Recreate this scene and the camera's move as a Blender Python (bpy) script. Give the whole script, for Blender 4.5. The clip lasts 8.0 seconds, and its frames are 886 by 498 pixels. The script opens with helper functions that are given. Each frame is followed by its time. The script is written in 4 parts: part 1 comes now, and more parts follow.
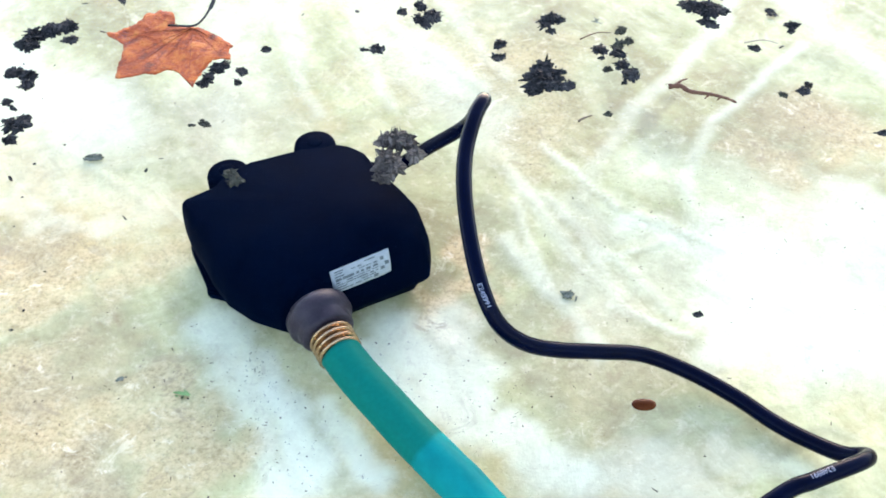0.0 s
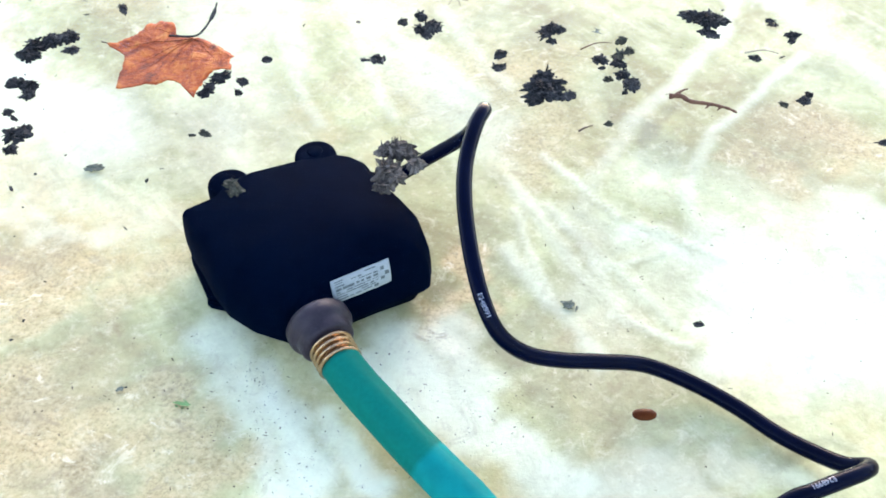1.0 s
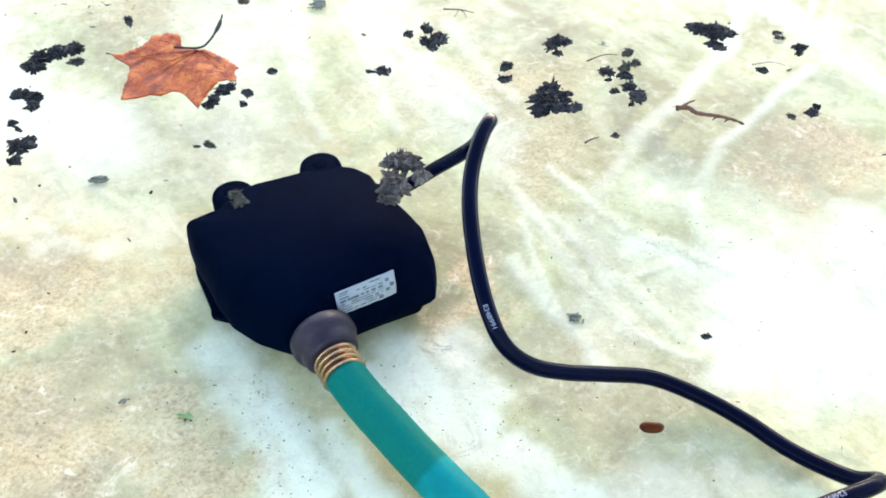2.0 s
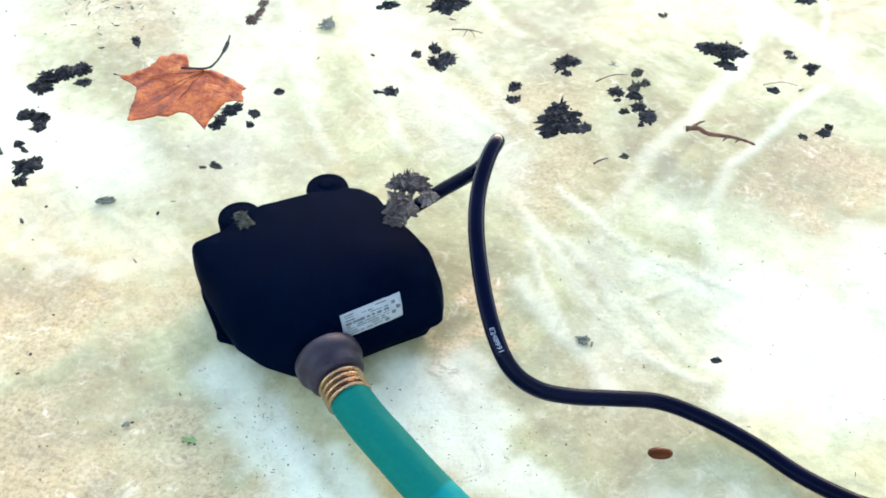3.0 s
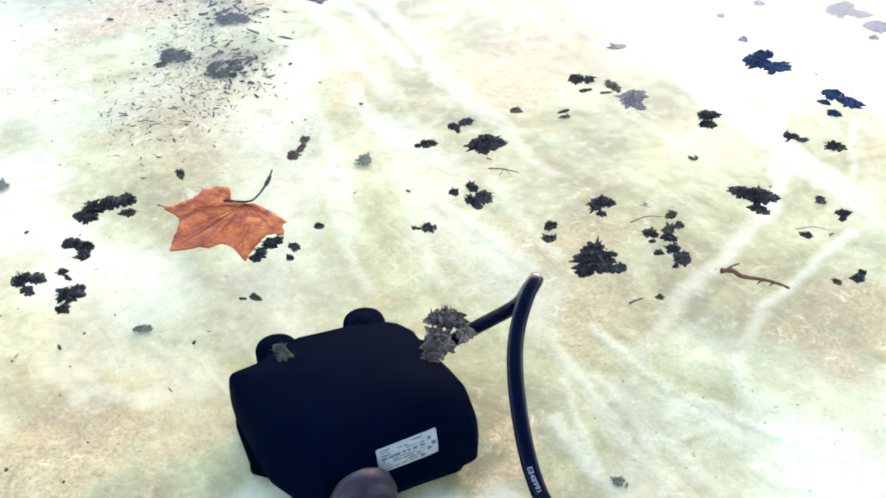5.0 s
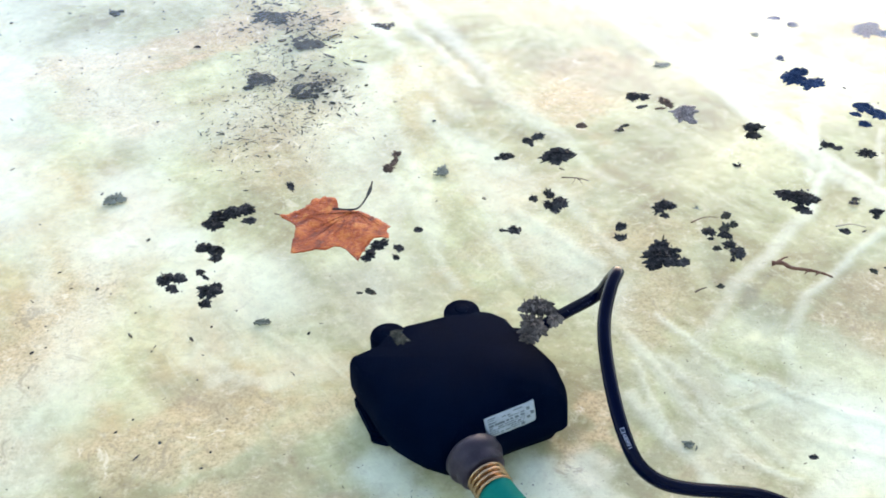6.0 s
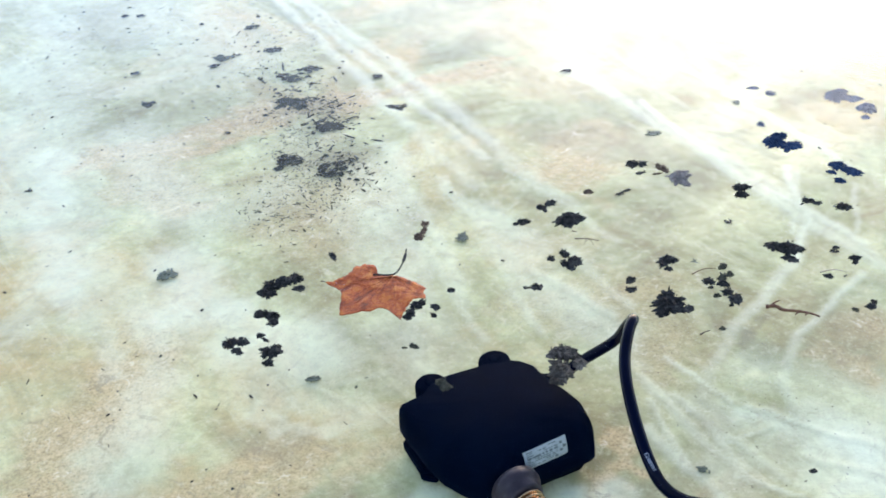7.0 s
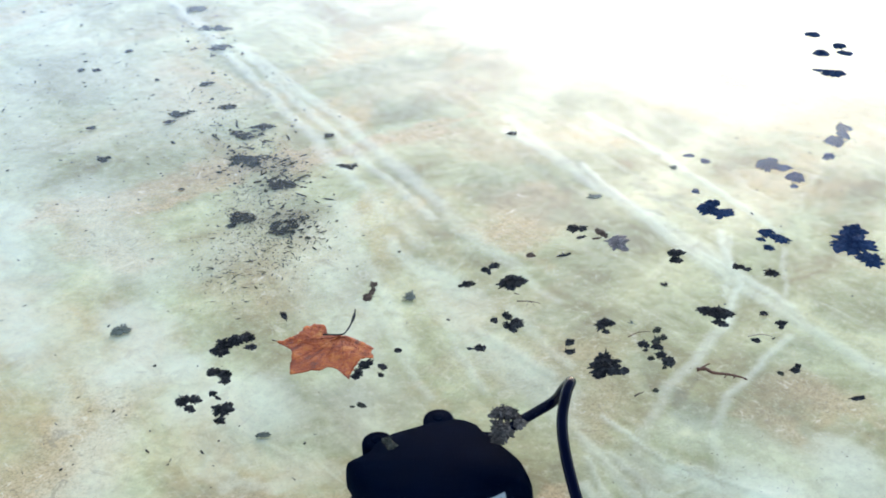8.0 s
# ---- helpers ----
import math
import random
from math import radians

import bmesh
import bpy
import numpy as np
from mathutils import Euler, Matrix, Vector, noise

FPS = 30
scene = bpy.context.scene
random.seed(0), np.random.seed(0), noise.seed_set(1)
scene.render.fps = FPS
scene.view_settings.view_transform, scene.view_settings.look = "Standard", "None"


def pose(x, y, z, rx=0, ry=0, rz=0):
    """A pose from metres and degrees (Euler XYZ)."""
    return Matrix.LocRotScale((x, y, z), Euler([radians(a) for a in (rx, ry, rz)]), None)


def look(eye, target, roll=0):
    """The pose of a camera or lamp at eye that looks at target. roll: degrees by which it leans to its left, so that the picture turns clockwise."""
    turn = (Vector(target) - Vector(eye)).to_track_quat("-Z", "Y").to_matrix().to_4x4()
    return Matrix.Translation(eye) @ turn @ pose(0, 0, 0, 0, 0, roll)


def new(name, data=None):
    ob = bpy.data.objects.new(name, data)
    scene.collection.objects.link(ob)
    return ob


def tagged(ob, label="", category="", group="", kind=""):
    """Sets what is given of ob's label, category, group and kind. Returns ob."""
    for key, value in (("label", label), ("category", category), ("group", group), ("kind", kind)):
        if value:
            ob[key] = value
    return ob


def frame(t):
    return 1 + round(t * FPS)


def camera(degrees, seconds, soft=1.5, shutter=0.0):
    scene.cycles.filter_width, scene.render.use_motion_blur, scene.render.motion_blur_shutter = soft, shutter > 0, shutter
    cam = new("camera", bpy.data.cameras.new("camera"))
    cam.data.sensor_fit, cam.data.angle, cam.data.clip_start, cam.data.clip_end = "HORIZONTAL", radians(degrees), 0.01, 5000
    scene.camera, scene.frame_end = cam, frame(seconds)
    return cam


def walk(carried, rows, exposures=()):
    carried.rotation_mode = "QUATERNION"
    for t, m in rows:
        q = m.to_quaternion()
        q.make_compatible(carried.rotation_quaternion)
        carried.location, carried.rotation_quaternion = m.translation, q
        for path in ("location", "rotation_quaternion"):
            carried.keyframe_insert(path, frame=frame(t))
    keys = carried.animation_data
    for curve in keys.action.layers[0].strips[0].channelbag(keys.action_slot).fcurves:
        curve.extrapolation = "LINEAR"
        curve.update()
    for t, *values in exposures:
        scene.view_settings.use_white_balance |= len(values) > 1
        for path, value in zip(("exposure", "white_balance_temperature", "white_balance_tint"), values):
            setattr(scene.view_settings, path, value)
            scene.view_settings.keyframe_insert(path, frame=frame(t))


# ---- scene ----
cam = camera(41.0, 8.0, soft=1.8)
PATH = [
    (0, (0.112, -0.395, 0.442), (-0.058, 0.997, -0.984), -2.2),
    (0.5, (0.112, -0.396, 0.442), (-0.058, 1.002, -0.978), -2.2),
    (1, (0.113, -0.395, 0.441), (-0.062, 1.01, -0.971), -2.3),
    (1.5, (0.112, -0.395, 0.439), (-0.066, 1.021, -0.962), -2.3),
    (3, (0.116, -0.389, 0.433), (-0.096, 1.056, -0.933), -3.0),
    (3.5, (0.117, -0.385, 0.433), (-0.108, 1.084, -0.905), -3.1),
    (4, (0.117, -0.382, 0.432), (-0.115, 1.138, -0.846), -2.4),
    (4.2, (0.117, -0.38, 0.434), (-0.116, 1.158, -0.823), -2.1),
    (5.3, (0.103, -0.408, 0.447), (-0.164, 1.177, -0.744), -2.6),
    (5.5, (0.106, -0.423, 0.458), (-0.187, 1.158, -0.731), -3.4),
    (6, (0.072, -0.478, 0.494), (-0.195, 1.111, -0.691), -3.3),
    (6.5, (0.061, -0.531, 0.527), (-0.205, 1.081, -0.627), -4.8),
    (7, (0.052, -0.56, 0.547), (-0.189, 1.096, -0.548), -4.9),
    (7.5, (0.058, -0.577, 0.561), (-0.146, 1.112, -0.491), -4.3),
    (8, (0.057, -0.582, 0.579), (-0.098, 1.12, -0.461), -2.6),
]
EXPOSURES = [(0, 2.76, 6520, 14), (3.5, 2.72, 6720, 14), (5.5, 2.47, 6800, 14), (6.5, 2.21, 6620, 12), (8, 1.90, 6380, 9)]
walk(cam, [(t, look(eye, target, roll)) for t, eye, target, roll in PATH], EXPOSURES)

# ---- light ----
world = bpy.data.worlds.new("sky")
scene.world = world
world.use_nodes = True
wn = world.node_tree.nodes
wn.clear()
sky = wn.new("ShaderNodeTexSky")
sky.sky_type = "NISHITA"
sky.sun_disc = False
sky.sun_elevation = radians(19)
sky.sun_rotation = radians(9)
sky.air_density, sky.dust_density, sky.ozone_density = 0.75, 0.55, 1.0
bg = wn.new("ShaderNodeBackground")
bg.inputs["Strength"].default_value = 0.15
wo = wn.new("ShaderNodeOutputWorld")
veil = wn.new("ShaderNodeMix")
veil.data_type, veil.blend_type = "RGBA", "MULTIPLY"
veil.inputs["Factor"].default_value = 1.0
veil.inputs["B"].default_value = (1.14, 1.0, 0.90, 1)
world.node_tree.links.new(sky.outputs[0], veil.inputs["A"])
world.node_tree.links.new(veil.outputs["Result"], bg.inputs["Color"])
world.node_tree.links.new(bg.outputs[0], wo.inputs["Surface"])

sun_data = bpy.data.lights.new("sun", "SUN")
sun_data.energy, sun_data.angle, sun_data.color = 0.07, radians(24), (1.0, 0.98, 0.95)
sun = new("sun", sun_data)
sun.matrix_world = look((math.sin(radians(9)) * 3, math.cos(radians(9)) * 3, 3 * math.tan(radians(19))), (0, 0, 0))

# ---- materials ----


def material(name):
    m = bpy.data.materials.new(name)
    m.use_nodes = True
    nt = m.node_tree
    return m, nt, nt.nodes["Principled BSDF"]


def link(nt, a, b):
    nt.links.new(a, b)


def noise_node(nt, scale, detail=6.0, rough=0.6, coords=None, dist=0.0):
    n = nt.nodes.new("ShaderNodeTexNoise")
    n.inputs["Scale"].default_value = scale
    n.inputs["Detail"].default_value = detail
    n.inputs["Roughness"].default_value = rough
    n.inputs["Distortion"].default_value = dist
    if coords is None:
        coords = nt.nodes.new("ShaderNodeTexCoord").outputs["Object"]
    link(nt, coords, n.inputs["Vector"])
    return n.outputs["Fac"]


def ramp_node(nt, fac, stops):
    r = nt.nodes.new("ShaderNodeValToRGB")
    el = r.color_ramp.elements
    while len(el) < len(stops):
        el.new(0.5)
    for e, (p, c) in zip(el, stops):
        e.position, e.color = p, (*c, 1)
    link(nt, fac, r.inputs["Fac"])
    return r.outputs["Color"]


def mix_node(nt, fac, a, b, mode="MIX"):
    n = nt.nodes.new("ShaderNodeMix")
    n.data_type, n.blend_type = "RGBA", mode
    for sock, v in ((n.inputs["Factor"], fac), (n.inputs["A"], a), (n.inputs["B"], b)):
        if isinstance(v, (int, float)):
            sock.default_value = v
        elif isinstance(v, tuple):
            sock.default_value = (*v, 1)
        else:
            link(nt, v, sock)
    return n.outputs["Result"]


def math_node(nt, op, a, b=0.0, clamp=False):
    n = nt.nodes.new("ShaderNodeMath")
    n.operation, n.use_clamp = op, clamp
    for sock, v in ((n.inputs[0], a), (n.inputs[1], b)):
        if isinstance(v, (int, float)):
            sock.default_value = v
        else:
            link(nt, v, sock)
    return n.outputs[0]


def bump_node(nt, bsdf, height, strength, distance):
    b = nt.nodes.new("ShaderNodeBump")
    b.inputs["Strength"].default_value = strength
    b.inputs["Distance"].default_value = distance
    link(nt, height, b.inputs["Height"])
    link(nt, b.outputs[0], bsdf.inputs["Normal"])
    return b


def plain(name, c1, c2, scale, rough=0.5, metal=0.0, bump=0.0, coat=0.0, island=0.0, gloss=0.5):
    """A surface whose colour wavers between c1 and c2, with fine relief and worn gloss."""
    m, nt, b = material(name)
    big = noise_node(nt, scale, 5)
    fine = noise_node(nt, scale * 9, 4)
    col = ramp_node(nt, math_node(nt, "ADD", math_node(nt, "MULTIPLY", big, 0.65), math_node(nt, "MULTIPLY", fine, 0.35)), [(0.32, c1), (0.68, c2)])
    if island:
        g = nt.nodes.new("ShaderNodeNewGeometry")
        k = math_node(nt, "ADD", math_node(nt, "MULTIPLY", g.outputs["Random Per Island"], island), 1 - island / 2)
        col = mix_node(nt, 1.0, col, k, "MULTIPLY")
    link(nt, col, b.inputs["Base Color"])
    link(nt, math_node(nt, "ADD", math_node(nt, "MULTIPLY", fine, 0.25), rough - 0.12), b.inputs["Roughness"])
    b.inputs["Metallic"].default_value = metal
    b.inputs["Specular IOR Level"].default_value = gloss
    b.inputs["Coat Weight"].default_value = coat
    b.inputs["Coat Roughness"].default_value = 0.08
    if bump:
        bump_node(nt, b, fine, bump, 0.001)
    return m


def cover_material():
    m, nt, b = material("wet_pool_cover")
    tc = nt.nodes.new("ShaderNodeTexCoord").outputs["Object"]

    def attr(name):
        a = nt.nodes.new("ShaderNodeAttribute")
        a.attribute_name = name
        return a.outputs["Fac"]

    cloud = noise_node(nt, 7, 6, 0.6, tc, 0.8)
    mottled = noise_node(nt, 34, 8, 0.72, tc, 0.5)
    grain = noise_node(nt, 420, 4, 0.7, tc)
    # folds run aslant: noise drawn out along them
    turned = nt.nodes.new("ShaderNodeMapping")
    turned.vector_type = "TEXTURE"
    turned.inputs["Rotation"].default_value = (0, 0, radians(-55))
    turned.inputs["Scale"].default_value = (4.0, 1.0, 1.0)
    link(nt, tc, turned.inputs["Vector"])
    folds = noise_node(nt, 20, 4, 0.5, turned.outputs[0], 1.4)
    across = nt.nodes.new("ShaderNodeMapping")
    across.vector_type = "TEXTURE"
    across.inputs["Rotation"].default_value = (0, 0, radians(62))
    across.inputs["Scale"].default_value = (3.5, 1.0, 1.0)
    link(nt, tc, across.inputs["Vector"])
    folds2 = noise_node(nt, 17, 4, 0.5, across.outputs[0], 1.6)
    base = ramp_node(nt, cloud, [(0.34, (0.29, 0.27, 0.16)), (0.45, (0.41, 0.43, 0.275)), (0.55, (0.54, 0.59, 0.39)), (0.68, (0.75, 0.77, 0.54))])
    base = mix_node(nt, math_node(nt, "MULTIPLY", ramp_node(nt, mottled, [(0.45, (0, 0, 0)), (0.72, (1, 1, 1))]), 0.5), base, (0.34, 0.29, 0.18))
    tan_beds = ramp_node(nt, noise_node(nt, 4.6, 5, 0.6, tc, 0.7), [(0.50, (0, 0, 0)), (0.64, (1, 1, 1))])
    base = mix_node(nt, math_node(nt, "MULTIPLY", math_node(nt, "MULTIPLY", tan_beds, math_node(nt, "ADD", mottled, 0.35)), 0.95), base, (0.59, 0.475, 0.285))
    streak = math_node(nt, "MAXIMUM", ramp_node(nt, folds, [(0.51, (0, 0, 0)), (0.63, (1, 1, 1))]), ramp_node(nt, folds2, [(0.56, (0, 0, 0)), (0.69, (1, 1, 1))]))
    base = mix_node(nt, math_node(nt, "MULTIPLY", streak, 0.28), base, (0.75, 0.82, 0.63))
    # darker colour where the fold noise runs low
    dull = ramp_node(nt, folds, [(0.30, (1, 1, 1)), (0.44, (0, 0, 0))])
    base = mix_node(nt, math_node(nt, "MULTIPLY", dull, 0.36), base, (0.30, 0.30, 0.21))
    # long fine rub marks
    rub = nt.nodes.new("ShaderNodeMapping")
    rub.vector_type = "TEXTURE"
    rub.inputs["Rotation"].default_value = (0, 0, radians(-48))
    rub.inputs["Scale"].default_value = (9.0, 1.0, 1.0)
    link(nt, tc, rub.inputs["Vector"])
    marks = ramp_node(nt, noise_node(nt, 95, 6, 0.65, rub.outputs[0], 0.6), [(0.55, (0, 0, 0)), (0.63, (1, 1, 1))])
    base = mix_node(nt, math_node(nt, "MULTIPLY", math_node(nt, "MULTIPLY", marks, ramp_node(nt, noise_node(nt, 9, 4, 0.6, tc, 0.5), [(0.46, (0, 0, 0)), (0.64, (1, 1, 1))])), 0.25), base, (0.80, 0.85, 0.72))
    # tan silt lies in the hollows
    silt = math_node(nt, "MULTIPLY", attr("silt"), math_node(nt, "ADD", math_node(nt, "MULTIPLY", mottled, 2.1), -0.05, True), True)
    base = mix_node(nt, silt, base, ramp_node(nt, grain, [(0.3, (0.30, 0.225, 0.14)), (0.5, (0.59, 0.485, 0.325)), (0.75, (0.72, 0.625, 0.46))]))
    # grey grime, with a tree reflection and pump shade painted in too
    dusk = math_node(nt, "MULTIPLY", attr("grime_dim"), math_node(nt, "ADD", mottled, 0.15, True), True)
    base = mix_node(nt, dusk, base, (0.235, 0.255, 0.215))
    # rubbed creases stay pale; painted sky glare and lightened shade share the colour
    pale = math_node(nt, "MULTIPLY", attr("pale"), math_node(nt, "ADD", math_node(nt, "MULTIPLY", mottled, -0.7), 1.15, True), True)
    base = mix_node(nt, pale, base, (0.85, 0.92, 0.79))
    speck = ramp_node(nt, noise_node(nt, 700, 3, 0.6, tc), [(0.66, (0, 0, 0)), (0.74, (1, 1, 1))])
    patch = ramp_node(nt, noise_node(nt, 17, 3, 0.5, tc), [(0.48, (0, 0, 0)), (0.62, (1, 1, 1))])
    base = mix_node(nt, math_node(nt, "MULTIPLY", math_node(nt, "MULTIPLY", speck, patch), 0.8), base, (0.16, 0.14, 0.10))
    crumbs = ramp_node(nt, noise_node(nt, 240, 4, 0.65, tc), [(0.60, (0, 0, 0)), (0.70, (1, 1, 1))])
    base = mix_node(nt, math_node(nt, "MULTIPLY", math_node(nt, "MULTIPLY", crumbs, math_node(nt, "ADD", attr("silt"), 0.15)), 0.45), base, (0.26, 0.18, 0.10))
    scuff = ramp_node(nt, noise_node(nt, 110, 7, 0.8, tc, 0.15), [(0.52, (0, 0, 0)), (0.64, (1, 1, 1))])
    base = mix_node(nt, math_node(nt, "MULTIPLY", scuff, 0.30), base, (0.80, 0.82, 0.70))
    blots = ramp_node(nt, noise_node(nt, 85, 9, 0.78, tc, 0.3), [(0.36, (0.62, 0.60, 0.55)), (0.56, (1.0, 1.0, 1.0))])
    base = mix_node(nt, math_node(nt, "SUBTRACT", 0.5, math_node(nt, "MULTIPLY", pale, 0.4)), base, mix_node(nt, 1.0, base, blots, "MULTIPLY"))
    # ragged dried scum and rubbed flakes, thickest where silt lies
    scum = noise_node(nt, 52, 11, 0.74, tc, 1.1)
    where = math_node(nt, "ADD", math_node(nt, "MULTIPLY", attr("silt"), 0.8), 0.34, True)
    base = mix_node(nt, math_node(nt, "MULTIPLY", math_node(nt, "MULTIPLY", ramp_node(nt, scum, [(0.57, (0, 0, 0)), (0.61, (1, 1, 1))]), where), 0.55), base, (0.33, 0.28, 0.21))
    base = mix_node(nt, math_node(nt, "MULTIPLY", math_node(nt, "MULTIPLY", ramp_node(nt, scum, [(0.37, (1, 1, 1)), (0.42, (0, 0, 0))]), where), 0.6), base, (0.80, 0.80, 0.70))
    # the plastic has yellowed
    base = mix_node(nt, math_node(nt, "SUBTRACT", 1.0, math_node(nt, "MULTIPLY", pale, 0.55)), base, mix_node(nt, 1.0, base, (1.08, 1.0, 0.77), "MULTIPLY"))
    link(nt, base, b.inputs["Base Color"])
    b.inputs["Roughness"].default_value = 0.6
    b.inputs["Specular IOR Level"].default_value = 0.03
    b.inputs["Coat Weight"].default_value = 0.35
    b.inputs["Coat IOR"].default_value = 1.33
    b.inputs["Coat Roughness"].default_value = 0.10
    bump_node(nt, b, math_node(nt, "ADD", math_node(nt, "ADD", mottled, math_node(nt, "MULTIPLY", folds, 1.2)), math_node(nt, "MULTIPLY", grain, 0.25)), 0.2, 0.003)
    return m


COVER = cover_material()
BLACK = plain("black_plastic", (0.0, 0.0010, 0.0052), (0.0001, 0.0024, 0.0105), 40, 0.55, 0, 0.15, gloss=0.002)
RUBBER = plain("black_cord_rubber", (0.0001, 0.0008, 0.006), (0.0003, 0.0022, 0.014), 60, 0.14, 0, 0.0, 0.02, gloss=0.045)
PURPLE = plain("purple_grey_coupling", (0.013, 0.010, 0.015), (0.034, 0.027, 0.037), 120, 0.4, 0, 0.2, gloss=0.2)
BRASS = plain("dull_brass", (0.32, 0.20, 0.115), (0.50, 0.35, 0.20), 200, 0.22, 0.95, 0.15)


def hose_material():
    m, nt, b = material("teal_hose")
    tc = nt.nodes.new("ShaderNodeTexCoord").outputs["Object"]
    a = nt.nodes.new("ShaderNodeAttribute")
    a.attribute_name = "bluer"
    big, fine = noise_node(nt, 70, 5, 0.6, tc), noise_node(nt, 500, 4, 0.6, tc)
    blue_share = math_node(nt, "ADD", a.outputs["Fac"], math_node(nt, "MULTIPLY", math_node(nt, "SUBTRACT", big, 0.5), 0.9), True)
    teal = ramp_node(nt, fine, [(0.3, (0.0, 0.128, 0.096)), (0.7, (0.0, 0.148, 0.112))])
    blue = ramp_node(nt, big, [(0.3, (0.0, 0.165, 0.158)), (0.7, (0.0, 0.24, 0.225))])
    link(nt, mix_node(nt, ramp_node(nt, blue_share, [(0.35, (0, 0, 0)), (0.65, (1, 1, 1))]), teal, blue), b.inputs["Base Color"])
    b.inputs["Roughness"].default_value = 0.5
    b.inputs["Specular IOR Level"].default_value = 0.025
    bump_node(nt, b, fine, 0.15, 0.001)
    return m


TEAL = hose_material()
LABEL = plain("silver_label", (0.22, 0.25, 0.235), (0.33, 0.36, 0.34), 150, 0.4, 0.0, 0.05)
PRINT = plain("grey_print", (0.045, 0.06, 0.055), (0.11, 0.13, 0.12), 300, 0.5)
WHITE = plain("white_print", (0.16, 0.18, 0.24), (0.30, 0.33, 0.40), 300, 0.5)
MUCK = plain("black_wet_debris", (0.001, 0.002, 0.004), (0.060, 0.060, 0.058), 160, 0.6, 0, 0.4, 0.0, 1.2, gloss=0.04)
# the blue of the mirrored sky is put into this black leaf's colour
SKYMUCK = plain("black_leaf_sky_tinted", (0.008, 0.018, 0.048), (0.045, 0.075, 0.145), 160, 0.5, 0, 0.1, 0.05, 0.5, gloss=0.0)
SILT = plain("grey_sunken_silt", (0.085, 0.100, 0.072), (0.19, 0.205, 0.155), 160, 0.8, 0, 0.3, 0, 0.5, gloss=0.03)
LITTER = plain("olive_black_litter", (0.020, 0.022, 0.016), (0.075, 0.075, 0.055), 200, 0.6, 0, 0.3, 0.0, 0.9, gloss=0.05)
SUNK = plain("olive_sunken_flakes", (0.050, 0.052, 0.034), (0.17, 0.16, 0.11), 200, 0.6, 0, 0.2, 0.0, 0.8, gloss=0.05)
BARK = plain("brown_bark_bits", (0.045, 0.030, 0.022), (0.15, 0.105, 0.075), 180, 0.6, 0, 0.4, 0.0, 0.9, gloss=0.1)
RUST = plain("dark_rust_vein", (0.09, 0.020, 0.010), (0.20, 0.045, 0.016), 200, 0.6, gloss=0.1)
MOSS = plain("grey_brown_moss", (0.012, 0.011, 0.011), (0.17, 0.148, 0.125), 120, 0.6, 0, 0.3, 0.0, 0.9, gloss=0.05)
TWIG = plain("brown_twig", (0.045, 0.022, 0.014), (0.19, 0.095, 0.060), 260, 0.6, 0, 0.5, gloss=0.08)
STRAW = plain("pale_straw", (0.30, 0.26, 0.16), (0.50, 0.45, 0.31), 200, 0.6, 0, 0.2, gloss=0.08)
SEED = plain("rust_brown_seed", (0.035, 0.008, 0.002), (0.085, 0.022, 0.004), 200, 0.4, 0, 0.1, 0.0, gloss=0.06)
GREEN = plain("green_bit", (0.10, 0.22, 0.05), (0.25, 0.40, 0.14), 200, 0.6)


def leaf_material():
    m, nt, b = material("rust_orange_leaf")
    tc = nt.nodes.new("ShaderNodeTexCoord").outputs["Object"]
    big = noise_node(nt, 120, 8, 0.7, tc, 0.2)
    fine = noise_node(nt, 260, 5, 0.7, tc)
    col = ramp_node(nt, big, [(0.33, (0.050, 0.011, 0.006)), (0.42, (0.21, 0.032, 0.007)), (0.52, (0.36, 0.070, 0.011)), (0.60, (0.46, 0.125, 0.020)), (0.70, (0.46, 0.165, 0.035))])
    spots = ramp_node(nt, fine, [(0.34, (1, 1, 1)), (0.44, (0, 0, 0))])
    col = mix_node(nt, math_node(nt, "MULTIPLY", spots, 0.55), col, (0.11, 0.035, 0.02))
    b.inputs["Roughness"].default_value = 0.55
    b.inputs["Specular IOR Level"].default_value = 0.15
    flecks = ramp_node(nt, noise_node(nt, 330, 5, 0.65, tc, 0.4), [(0.62, (0, 0, 0)), (0.72, (1, 1, 1))])
    link(nt, mix_node(nt, math_node(nt, "MULTIPLY", flecks, 0.6), col, (0.52, 0.27, 0.17)), b.inputs["Base Color"])
    bump_node(nt, b, math_node(nt, "ADD", big, fine), 0.6, 0.0015)
    return m


LEAF = leaf_material()
GREYLEAF = plain("grey_purple_dead_leaf", (0.12, 0.105, 0.098), (0.37, 0.325, 0.30), 220, 0.6, 0, 0.5, 0.0, 0.5, gloss=0.05)


